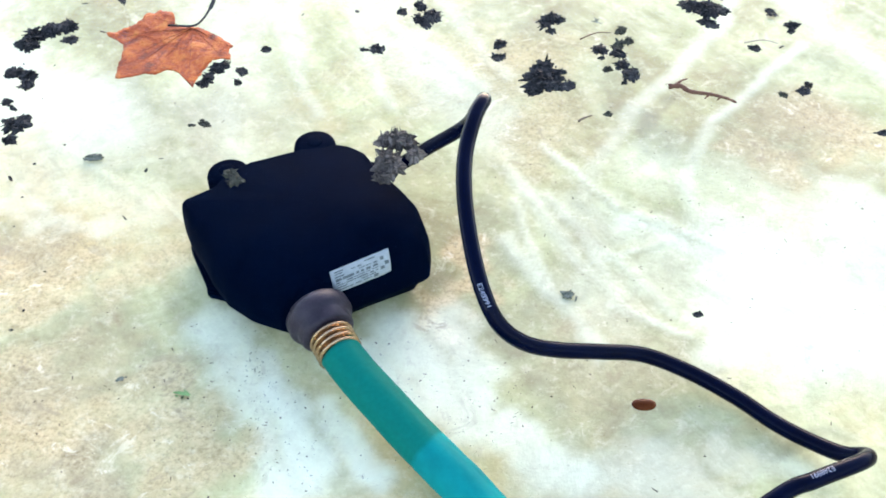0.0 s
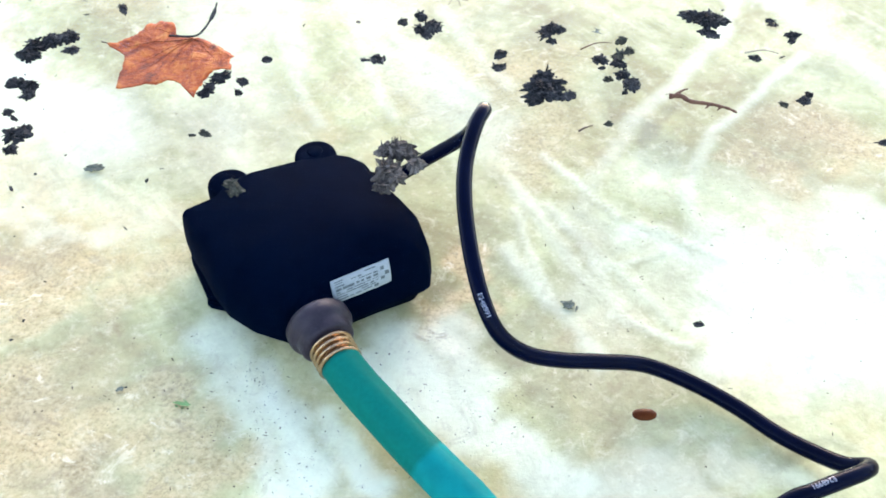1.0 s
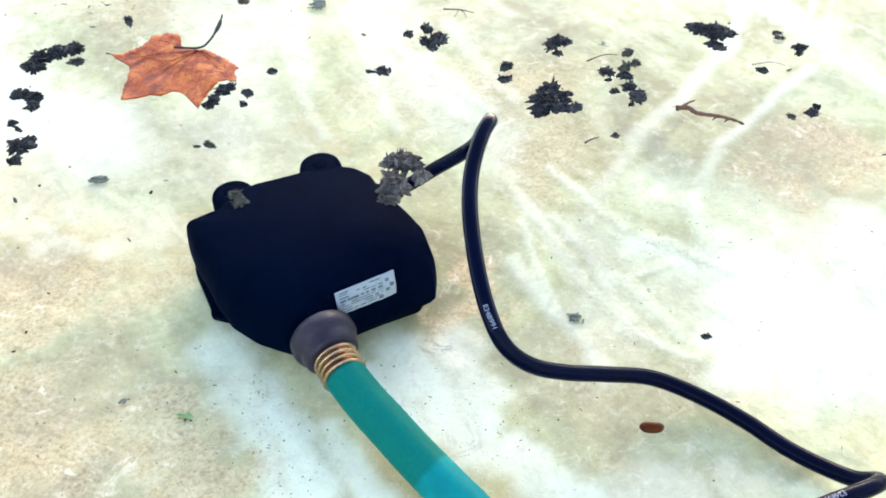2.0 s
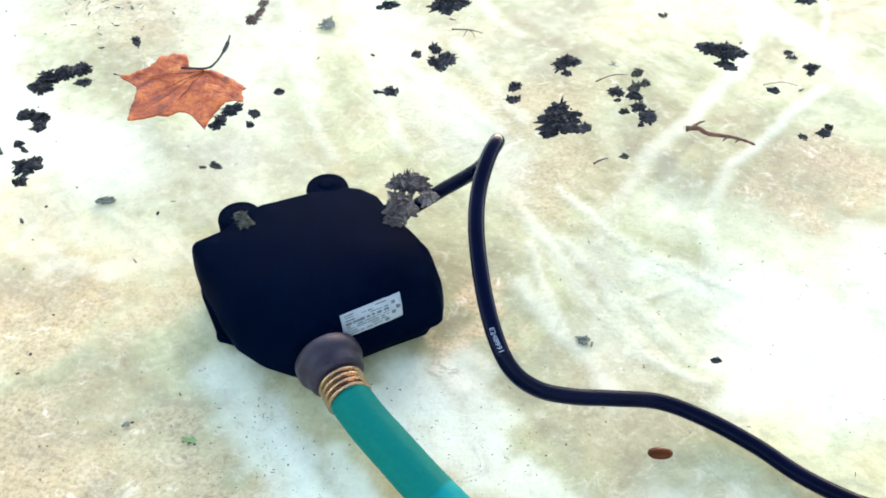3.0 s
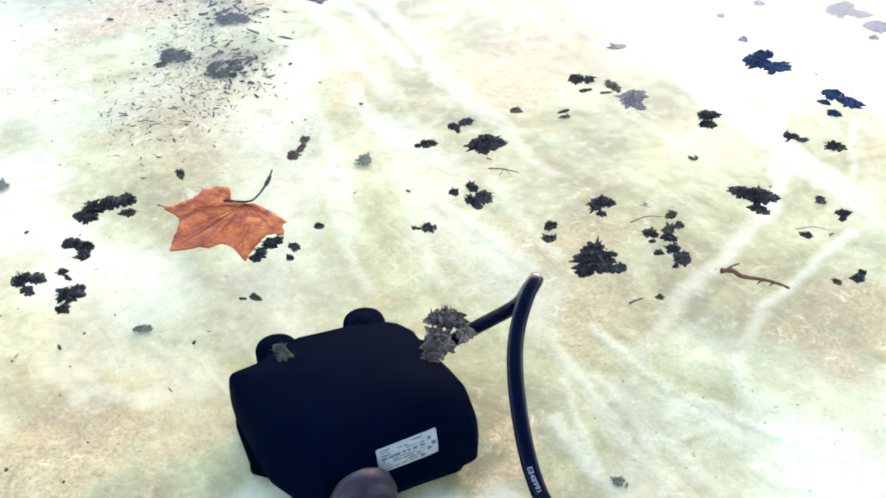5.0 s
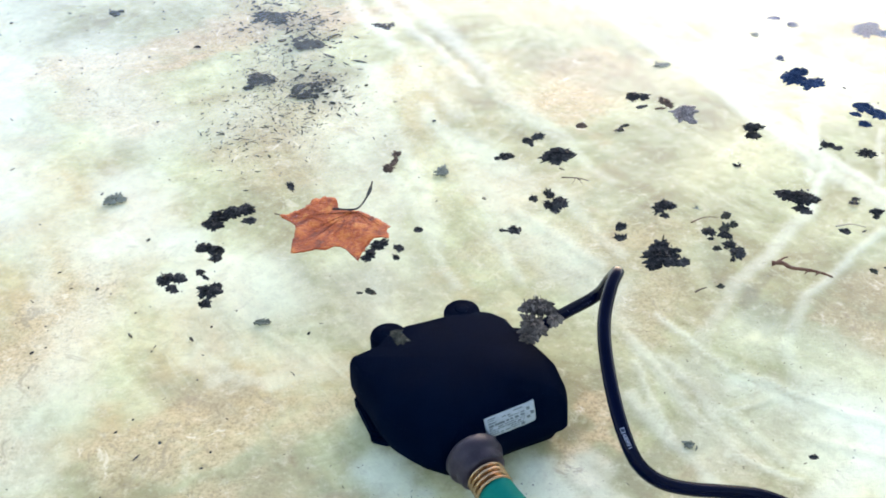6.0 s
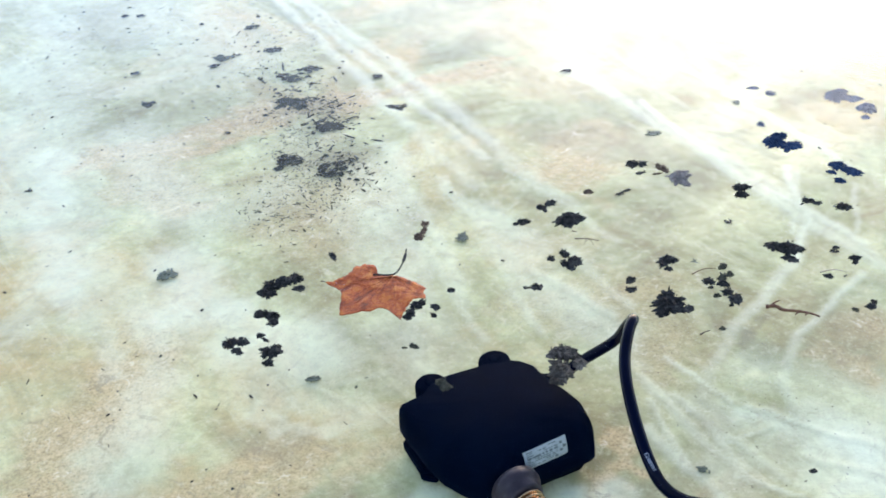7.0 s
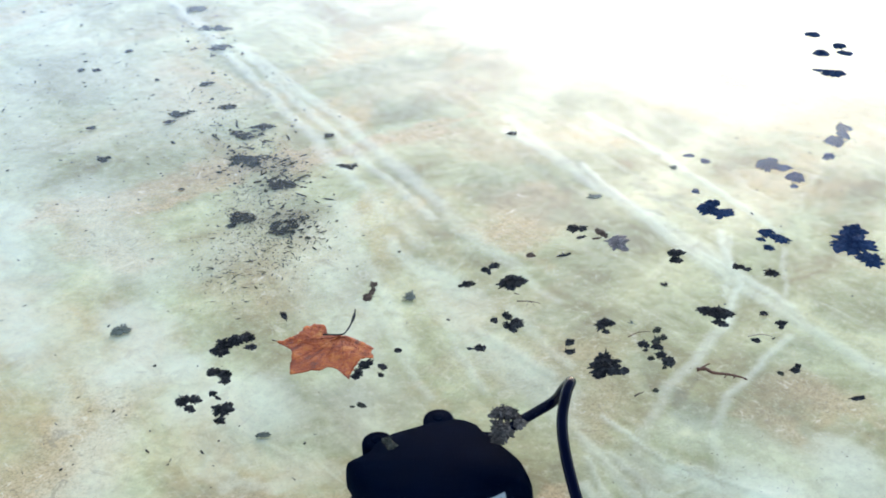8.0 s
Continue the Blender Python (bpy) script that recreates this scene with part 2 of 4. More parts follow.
def water_material():
    """Clear still water: see-through, with a faint mirror that grows towards grazing views."""
    m, nt, b = material("still_water")
    nt.nodes.remove(b)
    clear = nt.nodes.new("ShaderNodeBsdfTransparent")
    gloss = nt.nodes.new("ShaderNodeBsdfGlossy")
    gloss.inputs["Color"].default_value = (0.76, 0.91, 1.0, 1)
    gloss.inputs["Roughness"].default_value = 0.16
    ripple = nt.nodes.new("ShaderNodeBump")
    ripple.inputs["Strength"].default_value = 0.05
    ripple.inputs["Distance"].default_value = 0.002
    link(nt, noise_node(nt, 14, 3, 0.5), ripple.inputs["Height"])
    link(nt, ripple.outputs[0], gloss.inputs["Normal"])
    slant = nt.nodes.new("ShaderNodeLayerWeight")
    slant.inputs["Blend"].default_value = 0.5
    mirror = math_node(nt, "ADD", math_node(nt, "MULTIPLY", math_node(nt, "POWER", slant.outputs["Facing"], 6.0), 1.3), 0.0002)
    both = nt.nodes.new("ShaderNodeMixShader")
    link(nt, mirror, both.inputs[0])
    link(nt, clear.outputs[0], both.inputs[1])
    link(nt, gloss.outputs[0], both.inputs[2])
    link(nt, both.outputs[0], nt.nodes["Material Output"].inputs["Surface"])
    return m


WATER = water_material()
LEVEL = 0.060  # the water stands this deep over the cover

# ---- building helpers ----


def mesh_of(name, verts, faces, mat, smooth=True):
    me = bpy.data.meshes.new(name)
    me.from_pydata([tuple(v) for v in verts], [], faces)
    me.materials.append(mat)
    me.polygons.foreach_set("use_smooth", [smooth] * len(me.polygons))
    me.update()
    return me


def part(name, me, parent=None, label=""):
    ob = new(name, me)
    if parent:
        ob.parent = parent
    return tagged(ob, label)


def ribbon(points, n):
    """n points at even steps along a smooth line through the given ones."""
    p = [Vector(q) for q in points]
    p = [2 * p[0] - p[1]] + p + [2 * p[-1] - p[-2]]
    dense = []
    for a, b, c, d in zip(p, p[1:], p[2:], p[3:]):
        for k in range(16):
            t = k / 16
            dense.append(0.5 * (2 * b + (c - a) * t + (2 * a - 5 * b + 4 * c - d) * t * t + (3 * b - a - 3 * c + d) * t ** 3))
    dense.append(p[-2])
    run = [0.0]
    for a, b in zip(dense, dense[1:]):
        run.append(run[-1] + (b - a).length)
    out, i = [], 0
    for k in range(n):
        s = run[-1] * k / (n - 1)
        while i < len(run) - 2 and run[i + 1] < s:
            i += 1
        f = (s - run[i]) / max(run[i + 1] - run[i], 1e-9)
        out.append(dense[i].lerp(dense[i + 1], min(f, 1)))
    return out


def frames_along(pts):
    """Tangent, side and up at each point, with no twist."""
    out = []
    for i, q in enumerate(pts):
        t = (pts[min(i + 1, len(pts) - 1)] - pts[max(i - 1, 0)]).normalized()
        side = t.cross(Vector((0, 0, 1)))
        side = side.normalized() if side.length > 1e-4 else Vector((1, 0, 0))
        if out and side.dot(out[-1][1]) < 0:
            side = -side
        out.append((t, side, side.cross(t).normalized()))
    return out


def tube(name, pts, radii, mat, sides=20, caps=True):
    verts, faces = [], []
    fr = frames_along(pts)
    for q, r, (t, s, u) in zip(pts, radii, fr):
        for k in range(sides):
            a = 2 * math.pi * k / sides
            verts.append(q + r * (math.cos(a) * s + math.sin(a) * u))
    for i in range(len(pts) - 1):
        for k in range(sides):
            k2 = (k + 1) % sides
            faces.append((i * sides + k, i * sides + k2, (i + 1) * sides + k2, (i + 1) * sides + k))
    if caps:
        faces.append(tuple(range(sides))[::-1])
        faces.append(tuple((len(pts) - 1) * sides + k for k in range(sides)))
    return mesh_of(name, verts, faces, mat)


def lathe(name, start, way, profile, mat, sides=40):
    """A turned shape about the line from start along way; profile: (distance, radius)."""
    way = Vector(way).normalized()
    pts = [Vector(start) + way * d for d, r in profile]
    fr = frames_along([Vector(start), Vector(start) + way])[0]
    verts, faces = [], []
    for q, (d, r) in zip(pts, profile):
        for k in range(sides):
            a = 2 * math.pi * k / sides
            verts.append(q + r * (math.cos(a) * fr[1] + math.sin(a) * fr[2]))
    for i in range(len(pts) - 1):
        for k in range(sides):
            k2 = (k + 1) % sides
            faces.append((i * sides + k, i * sides + k2, (i + 1) * sides + k2, (i + 1) * sides + k))
    faces.append(tuple(range(sides))[::-1])
    faces.append(tuple((len(pts) - 1) * sides + k for k in range(sides)))
    return mesh_of(name, verts, faces, mat)


# ---- the pool cover ----
# soft strokes: x, y to x, y, half width, amount
CREASES = [
    (-0.481, 1.069, -0.315, 0.809, 0.008, 0.6), (-0.315, 0.809, -0.187, 0.596, 0.008, 0.6), (-0.187, 0.596, -0.122, 0.49, 0.008, 0.6), (-0.34, 0.887, -0.17, 0.655, 0.009, 0.6),
    (-0.17, 0.655, -0.038, 0.454, 0.009, 0.6), (0.027, 0.622, 0.121, 0.489, 0.008, 0.6), (0.121, 0.489, 0.207, 0.348, 0.008, 0.6), (0.207, 0.348, 0.331, 0.181, 0.008, 0.6),
    (-0.122, 0.49, -0.05, 0.37, 0.008, 0.4), (-0.038, 0.454, 0.04, 0.33, 0.009, 0.4),
    (0.116, 0.665, 0.206, 0.538, 0.005, 0.6), (0.206, 0.538, 0.287, 0.398, 0.005, 0.6), (0.229, 0.398, 0.237, 0.31, 0.005, 0.8), (0.237, 0.31, 0.217, 0.249, 0.005, 0.8),
    (0.217, 0.249, 0.159, 0.157, 0.006, 0.6), (0.159, 0.157, 0.131, 0.077, 0.007, 0.45), (0.267, 0.233, 0.206, 0.15, 0.005, 0.6), (0.206, 0.15, 0.188, 0.097, 0.006, 0.5),
]
SOFT_CREASES = [
    (0.188, 0.097, 0.197, 0.055, 0.006, 0.5), (-0.14, 0.336, -0.074, 0.145, 0.01, 0.45), (-0.147, 0.454, -0.063, 0.254, 0.008, 0.5), (-0.063, 0.254, -0.043, 0.19, 0.008, 0.5),
    (-0.082, 0.387, 0.017, 0.191, 0.007, 0.5), (0.034, 0.273, 0.085, 0.184, 0.006, 0.4), (0.112, 0.079, 0.176, -0.001, 0.005, 0.6), (0.132, 0.052, 0.152, -0.002, 0.004, 0.6),
    (0.093, 0.045, 0.14, -0.031, 0.006, 0.6), (-0.03, -0.031, -0.016, -0.078, 0.006, 0.7), (-0.016, -0.078, -0.004, -0.119, 0.006, 0.7), (-0.05, -0.029, -0.016, -0.084, 0.004, 0.6),
    (-0.011, 0.226, 0.017, 0.153, 0.005, 0.5), (0.09, 0.102, 0.126, 0.038, 0.006, 0.6), (0.126, 0.038, 0.152, -0.003, 0.006, 0.6),
]
SOFT_PALE = [
    (0.153, 0.069, 0.194, 0.022, 0.008, 0.7), (-0.468, 0.386, -0.37, 0.217, 0.008, 0.5), (-0.37, 0.217, -0.3, 0.1, 0.008, 0.5), (-0.148, 0.13, -0.084, 0.117, 0.006, 0.4),
]
# rubbed white patches
RUBBED_LIT = [
    (0.046, -0.030, 0.084, -0.082, 0.011, 0.9), (-0.014, -0.058, 0.004, -0.128, 0.009, 0.85), (0.225, 0.030, 0.270, -0.020, 0.020, 0.5), (0.135, -0.098, 0.170, -0.090, 0.012, 0.6), (-0.045, -0.022, -0.020, -0.060, 0.006, 0.5),
    # strokes close to the pump lighten its shade through the colour
    (0.045, -0.018, 0.063, -0.055, 0.014, 1.0), (0.022, -0.034, 0.050, -0.062, 0.012, 1.0), (0.070, -0.012, 0.084, -0.040, 0.011, 0.85), (-0.046, -0.030, -0.024, -0.066, 0.012, 0.7), (0.071, -0.038, 0.086, -0.073, 0.007, 0.9), (-0.016, -0.044, 0.003, -0.113, 0.006, 0.8), (0.013, -0.072, 0.037, -0.110, 0.007, 0.9), (0.098, -0.079, 0.136, -0.096, 0.009, 0.85),
    (0.201, -0.080, 0.236, -0.089, 0.006, 0.4), (0.258, 0.034, 0.271, -0.017, 0.023, 0.5), (0.218, -0.003, 0.191, -0.029, 0.011, 0.7), (0.166, 0.028, 0.233, -0.012, 0.008, 0.4),
]
STREAKS = [
    (-0.032, 0.283, 0.071, 0.174, 0.006, 0.6), (-0.080, 0.265, -0.027, 0.144, 0.005, 0.5), (-0.135, 0.342, -0.090, 0.273, 0.005, 0.5), (0.106, 0.535, 0.175, 0.405, 0.005, 0.8), (0.175, 0.405, 0.275, 0.276, 0.005, 0.8), (-0.175, 0.111, -0.096, 0.056, 0.004, 0.5),
    (0.110, 0.125, 0.151, 0.076, 0.003, 0.7), (0.094, 0.078, 0.113, 0.017, 0.003, 0.6), (0.184, 0.056, 0.237, 0.034, 0.003, 0.8), (0.145, 0.000, 0.182, -0.015, 0.003, 0.7), (0.131, 0.028, 0.176, 0.051, 0.003, 0.6), (0.190, 0.022, 0.232, 0.006, 0.003, 0.7),
    (0.161, 0.071, 0.209, 0.043, 0.003, 0.7), (0.239, 0.387, 0.223, 0.290, 0.003, 0.6), (0.286, 0.369, 0.270, 0.284, 0.003, 0.5), (-0.019, 0.402, 0.079, 0.278, 0.005, 0.4), (-0.126, 0.089, -0.075, 0.116, 0.005, 0.4), (-0.259, 0.059, -0.260, -0.049, 0.008, 0.6),
]
DULL_LINES = [
    (-0.136, 0.595, -0.05, 0.465, 0.006, 0.6), (-0.05, 0.465, -0.024, 0.409, 0.006, 0.6), (-0.475, 1.044, -0.259, 0.704, 0.005, 0.7), (0.04, 0.566, 0.129, 0.42, 0.006, 0.5),
    (0.088, -0.008, 0.114, -0.048, 0.007, 0.5), (0.114, -0.048, 0.128, -0.073, 0.007, 0.5),
    # last stroke here: shade beside the pump, put into the colour
    (0.127, -0.034, 0.164, -0.064, 0.012, 0.5), (-0.008, -0.057, 0.014, -0.094, 0.005, 0.5), (0.014, -0.094, 0.028, -0.117, 0.005, 0.5), (0.022, 0.076, 0.061, 0.013, 0.006, 0.4),
]
PALE = [
    (-0.146, 0.39, -0.07, 0.12, 0.03, 0.4), (-0.04, 0.32, 0.075, 0.126, 0.018, 0.5), (-0.19, 0.08, -0.08, 0.05, 0.012, 0.4), (0.218, 0.036, 0.248, 0.003, 0.031, 0.9),
    (0.18, 0.021, 0.206, -0.014, 0.017, 0.5), (0.266, 0.077, 0.287, 0.049, 0.021, 0.7), (-0.196, 0.135, -0.15, 0.122, 0.034, 0.7), (-0.294, 0.176, -0.276, 0.152, 0.019, 0.55),
    (-0.116, 0.062, -0.101, 0.059, 0.017, 0.4), (0.142, 0.064, 0.226, 0.01, 0.022, 0.5), (-0.255, 0.185, -0.235, 0.172, 0.024, 0.8), (-0.012, -0.064, 0.004, -0.119, 0.009, 0.8),
    (0.039, -0.026, 0.08, -0.08, 0.013, 1.0), (0.126, -0.095, 0.187, -0.096, 0.015, 0.6), (-0.426, 0.32, -0.345, 0.177, 0.028, 0.5), (-0.26, -0.05, -0.265, 0.09, 0.022, 0.5),
    # far-left strokes: bluish-white sky glare put into the colour
    (-0.602, 0.657, -0.460, 0.381, 0.029, 0.5), (-0.450, 0.370, -0.361, 0.203, 0.018, 0.5), (-0.400, 0.142, -0.407, 0.272, 0.015, 0.5), (-0.312, 0.203, -0.257, 0.143, 0.019, 0.4),
]
SILTED = [
    (0.046, 0.474, 0.047, 0.388, 0.026, 0.9), (-0.448, 0.417, -0.269, 0.533, 0.018, 1.0), (-0.299, -0.06, -0.291, 0.14, 0.03, 0.9), (-0.20, 0.36, -0.17, 0.33, 0.06, 0.5),
    (0.084, 0.2, 0.107, 0.127, 0.03, 0.5), (0.068, 0.046, 0.071, -0.01, 0.006, 0.9), (-0.40, 0.42, -0.33, 0.40, 0.03, 0.6), (-0.127, -0.073, -0.098, -0.103, 0.024, 0.9),
    (-0.074, -0.065, -0.043, -0.105, 0.014, 0.7), (0.251, 0.156, 0.28, 0.133, 0.019, 0.7), (-0.184, -0.008, -0.154, 0.008, 0.028, 0.8), (-0.107, -0.021, -0.082, 0.016, 0.011, 0.5),
    (0.151, -0.049, 0.125, -0.034, 0.02, 0.4), (-0.269, 0.533, -0.03, 0.625, 0.016, 1.0), (0.021, 0.585, -0.038, 0.613, 0.03, 0.5), (-0.213, -0.018, -0.142, -0.018, 0.012, 0.7), (0.076, 0.050, 0.073, 0.000, 0.005, 0.9), (0.221, 0.131, 0.247, 0.108, 0.008, 0.6), (0.016, 0.186, 0.04, 0.159, 0.021, 0.35),
]
GRIMED_DIM = [
    (0.175, 0.154, 0.182, 0.132, 0.012, 0.9), (0.094, 0.036, 0.112, 0.009, 0.012, 0.5), (0.138, -0.037, 0.177, -0.047, 0.019, 0.5), (-0.381, 0.529, -0.327, 0.595, 0.072, 0.5),
    # first stroke here paints in a dark tree reflection
    (-0.096, 0.785, -0.071, 0.733, 0.042, 0.7), (-0.105, 0.096, -0.126, 0.12, 0.02, 0.3), (-0.147, 0.581, -0.064, 0.49, 0.009, 0.6), (-0.093, -0.05, -0.119, -0.037, 0.017, 0.4),
    (0.079, 0.078, 0.093, 0.048, 0.009, 0.4), (0.076, 0.279, 0.123, 0.322, 0.032, 0.4), (-0.42, 0.60, -0.50, 0.75, 0.12, 0.4), (-0.20, 0.42, -0.23, 0.52, 0.035, 0.5),
    (0.26, 0.20, 0.24, 0.14, 0.03, 0.4), (-0.2, 0.6, -0.29, 0.72, 0.009, 0.5), (0.08, 0.56, 0.16, 0.44, 0.007, 0.6), (-0.195, 0.040, -0.160, 0.026, 0.015, 0.5), (-0.131, 0.152, -0.084, 0.147, 0.014, 0.45), (-0.082, 0.511, -0.045, 0.465, 0.008, 0.7), (0.140, 0.205, 0.168, 0.153, 0.008, 0.4), (0.125, -0.037, 0.161, -0.068, 0.008, 0.4), (0.15, 0.52, 0.22, 0.42, 0.008, 0.5),
    (0.000, 0.489, 0.138, 0.388, 0.025, 0.55), (-0.007, 0.308, 0.101, 0.256, 0.023, 0.4), (-0.047, 0.431, 0.011, 0.347, 0.016, 0.4),
]

TAN_BEDS = [(-0.424, 0.409, -0.344, 0.449, 0.013, 1.00), (-0.344, 0.449, -0.267, 0.501, 0.013, 1.00), (-0.267, 0.501, -0.221, 0.542, 0.013, 1.00), (-0.195, 0.571, -0.100, 0.617, 0.008, 0.90), (-0.100, 0.617, -0.019, 0.660, 0.008, 0.90), (-0.298, 0.093, -0.287, 0.043, 0.024, 0.90), (-0.379, 0.376, -0.323, 0.340, 0.020, 0.70), (-0.224, 0.307, -0.173, 0.377, 0.027, 0.45), (-0.303, 0.077, -0.308, -0.003, 0.022, 0.85), (-0.194, -0.033, -0.138, -0.011, 0.015, 0.60), (0.047, 0.442, 0.051, 0.367, 0.018, 0.90), (0.272, 0.158, 0.290, 0.125, 0.017, 0.50)]
SWEEPS = [(-0.132, 0.356, -0.095, 0.254, 0.009, 0.55), (-0.095, 0.254, -0.093, 0.189, 0.008, 0.55), (-0.093, 0.189, -0.066, 0.118, 0.008, 0.55), (-0.299, 0.252, -0.264, 0.198, 0.020, 0.80), (-0.438, 0.376, -0.386, 0.287, 0.011, 0.60), (-0.386, 0.287, -0.362, 0.209, 0.010, 0.60), (-0.265, 0.218, -0.276, 0.179, 0.021, 0.80), (-0.184, 0.069, -0.162, 0.041, 0.006, 0.45), (-0.162, 0.041, -0.113, 0.048, 0.006, 0.45), (-0.075, 0.377, 0.010, 0.272, 0.007, 0.40)]
# pale sweeps; the far-left ones also paint glare into the cover
WIDE_SWEEPS = [(-0.495, 0.447, -0.424, 0.302, 0.023, 0.85), (-0.424, 0.302, -0.368, 0.200, 0.021, 0.85), (-0.557, 0.521, -0.458, 0.320, 0.029, 0.60), (-0.412, 0.626, -0.536, 0.547, 0.019, 0.40), (-0.138, 0.443, -0.101, 0.295, 0.011, 0.50), (-0.101, 0.295, -0.070, 0.198, 0.010, 0.50), (-0.278, 0.116, -0.269, 0.042, 0.012, 0.50), (-0.269, 0.042, -0.269, -0.022, 0.012, 0.50), (-0.234, 0.360, -0.293, 0.293, 0.020, 0.35), (-0.609, 0.798, -0.485, 0.492, 0.031, 0.50), (-0.485, 0.492, -0.411, 0.325, 0.026, 0.50), (-0.420, 0.475, -0.310, 0.324, 0.039, 0.55)]
# broad strokes that put extra brightness into the cover's colour
BRIGHTENED = [(0.127, -0.001, 0.220, 0.038, 0.020, 0.40), (0.176, 0.119, 0.243, 0.083, 0.017, 0.30), (-0.639, 0.938, -0.354, 0.673, 0.067, 0.40)]
LONG_CREASES = [(-0.328, 0.867, -0.213, 0.679, 0.008, 0.60), (-0.213, 0.679, -0.123, 0.541, 0.007, 0.60), (-0.123, 0.541, -0.041, 0.425, 0.006, 0.60), (-0.425, 0.996, -0.272, 0.737, 0.007, 0.50), (-0.272, 0.737, -0.151, 0.528, 0.006, 0.50), (0.026, 0.652, 0.111, 0.501, 0.007, 0.55), (0.111, 0.501, 0.215, 0.368, 0.007, 0.55), (0.215, 0.368, 0.282, 0.258, 0.006, 0.55)]
# first stroke: the same tree reflection, put into the cover's colour
DULL_BEDS = [(-0.162, 0.805, -0.094, 0.693, 0.035, 0.60), (-0.100, 0.502, -0.044, 0.460, 0.005, 0.60), (0.049, 0.256, 0.129, 0.319, 0.019, 0.45), (-0.499, 0.676, -0.318, 0.583, 0.047, 0.40), (0.183, -0.082, 0.239, -0.069, 0.007, 0.55), (0.150, -0.102, 0.185, -0.091, 0.005, 0.40), (0.180, 0.162, 0.197, 0.127, 0.009, 0.60), (-0.117, -0.069, -0.084, -0.050, 0.011, 0.40), (-0.109, -0.116, -0.077, -0.102, 0.010, 0.50)]


def strokes(x, y, rows, wander=0.012, edge=3):
    """The largest stroke at each place; edges waver. edge: how sharply a stroke ends."""
    out = np.zeros_like(x)
    wx = x + wander * (np.sin(31 * y + 1.3) * np.cos(19 * x) + 0.5 * np.sin(83 * y + 41 * x) + 0.3 * np.sin(170 * x - 121 * y + 2) + 0.2 * np.sin(330 * y + 260 * x))
    wy = y + wander * (np.sin(27 * x + 0.4) * np.cos(23 * y) + 0.5 * np.sin(77 * x - 52 * y) + 0.3 * np.sin(160 * y + 143 * x + 1) + 0.2 * np.sin(310 * x - 270 * y))
    for x0, y0, x1, y1, w, a in rows:
        dx, dy = x1 - x0, y1 - y0
        t = np.clip(((wx - x0) * dx + (wy - y0) * dy) / (dx * dx + dy * dy), 0, 1)
        d = np.hypot(wx - x0 - t * dx, wy - y0 - t * dy) / w
        out = np.maximum(out, a * np.exp(-0.5 * np.minimum(d, 9) ** edge))
    return out


def axis(lo, hi, step):
    """Even steps between lo and hi, widening beyond to the horizon."""
    mid = list(np.arange(lo, hi + step / 2, step))
    far, w = [], step
    d = 0.0
    while d < 60:
        w *= 1.35
        d += w
        far.append(d)
    return np.array([lo - d for d in far[::-1]] + mid + [hi + d for d in far])


def pool_cover():
    xs, ys = axis(-0.75, 0.55, 0.0025), axis(-0.16, 1.1, 0.0025)
    x, y = np.meshgrid(xs, ys)
    crease = 0.85 * strokes(x, y, [(a, b, c, d, 0.7 * w, k) for a, b, c, d, w, k in CREASES + SOFT_CREASES + STREAKS + LONG_CREASES], 0.0025, 2.5)
    pale = np.maximum(crease, np.maximum(0.85 * strokes(x, y, PALE + SOFT_PALE + SWEEPS + WIDE_SWEEPS + BRIGHTENED, 0.010, 3), 0.9 * strokes(x, y, RUBBED_LIT, 0.007, 3.5)))
    silt, grime_dim = np.maximum(strokes(x, y, SILTED, 0.014, 3), strokes(x, y, TAN_BEDS, 0.016, 3)), np.maximum(strokes(x, y, GRIMED_DIM + DULL_BEDS, 0.012, 4), strokes(x, y, DULL_LINES, 0.004, 3))
    near = np.exp(-np.hypot(x, y - 0.4) ** 4)
    z = near * (0.0007 * crease + 0.0007 * np.sin(22 * x + 14 * y + 2 * np.sin(9 * y)) + 0.0006 * np.sin(37 * y - 25 * x + 2 * np.sin(13 * x)))
    verts = np.stack([x, y, z], -1).reshape(-1, 3)
    nx, ny = len(xs), len(ys)
    i = np.arange(nx * ny).reshape(ny, nx)
    quads = np.stack([i[:-1, :-1], i[:-1, 1:], i[1:, 1:], i[1:, :-1]], -1).reshape(-1, 4)
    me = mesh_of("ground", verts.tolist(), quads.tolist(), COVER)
    for key, v in (("pale", pale), ("silt", silt), ("grime_dim", grime_dim)):
        a = me.attributes.new(key, "FLOAT", "POINT")
        a.data.foreach_set("value", v.reshape(-1).astype(np.float32))
    return tagged(new("ground", me), "wet off-white plastic pool cover with pale creases and tan silt", "pool cover", "", "structure")


pool_cover()


def water_sheet():
    xs = axis(-0.75, 0.55, 0.05)
    ys = axis(-0.16, 1.1, 0.05)
    n = len(xs)
    verts = [(x, y, LEVEL) for y in ys for x in xs]
    faces = [(j * n + i, j * n + i + 1, (j + 1) * n + i + 1, (j + 1) * n + i) for j in range(len(ys) - 1) for i in range(n - 1)]
    water = new("water", mesh_of("water", verts, faces, WATER))
    water.visible_shadow = False
    tagged(water, "clear shallow rain water standing on the pool cover", "water", "", "structure")


water_sheet()

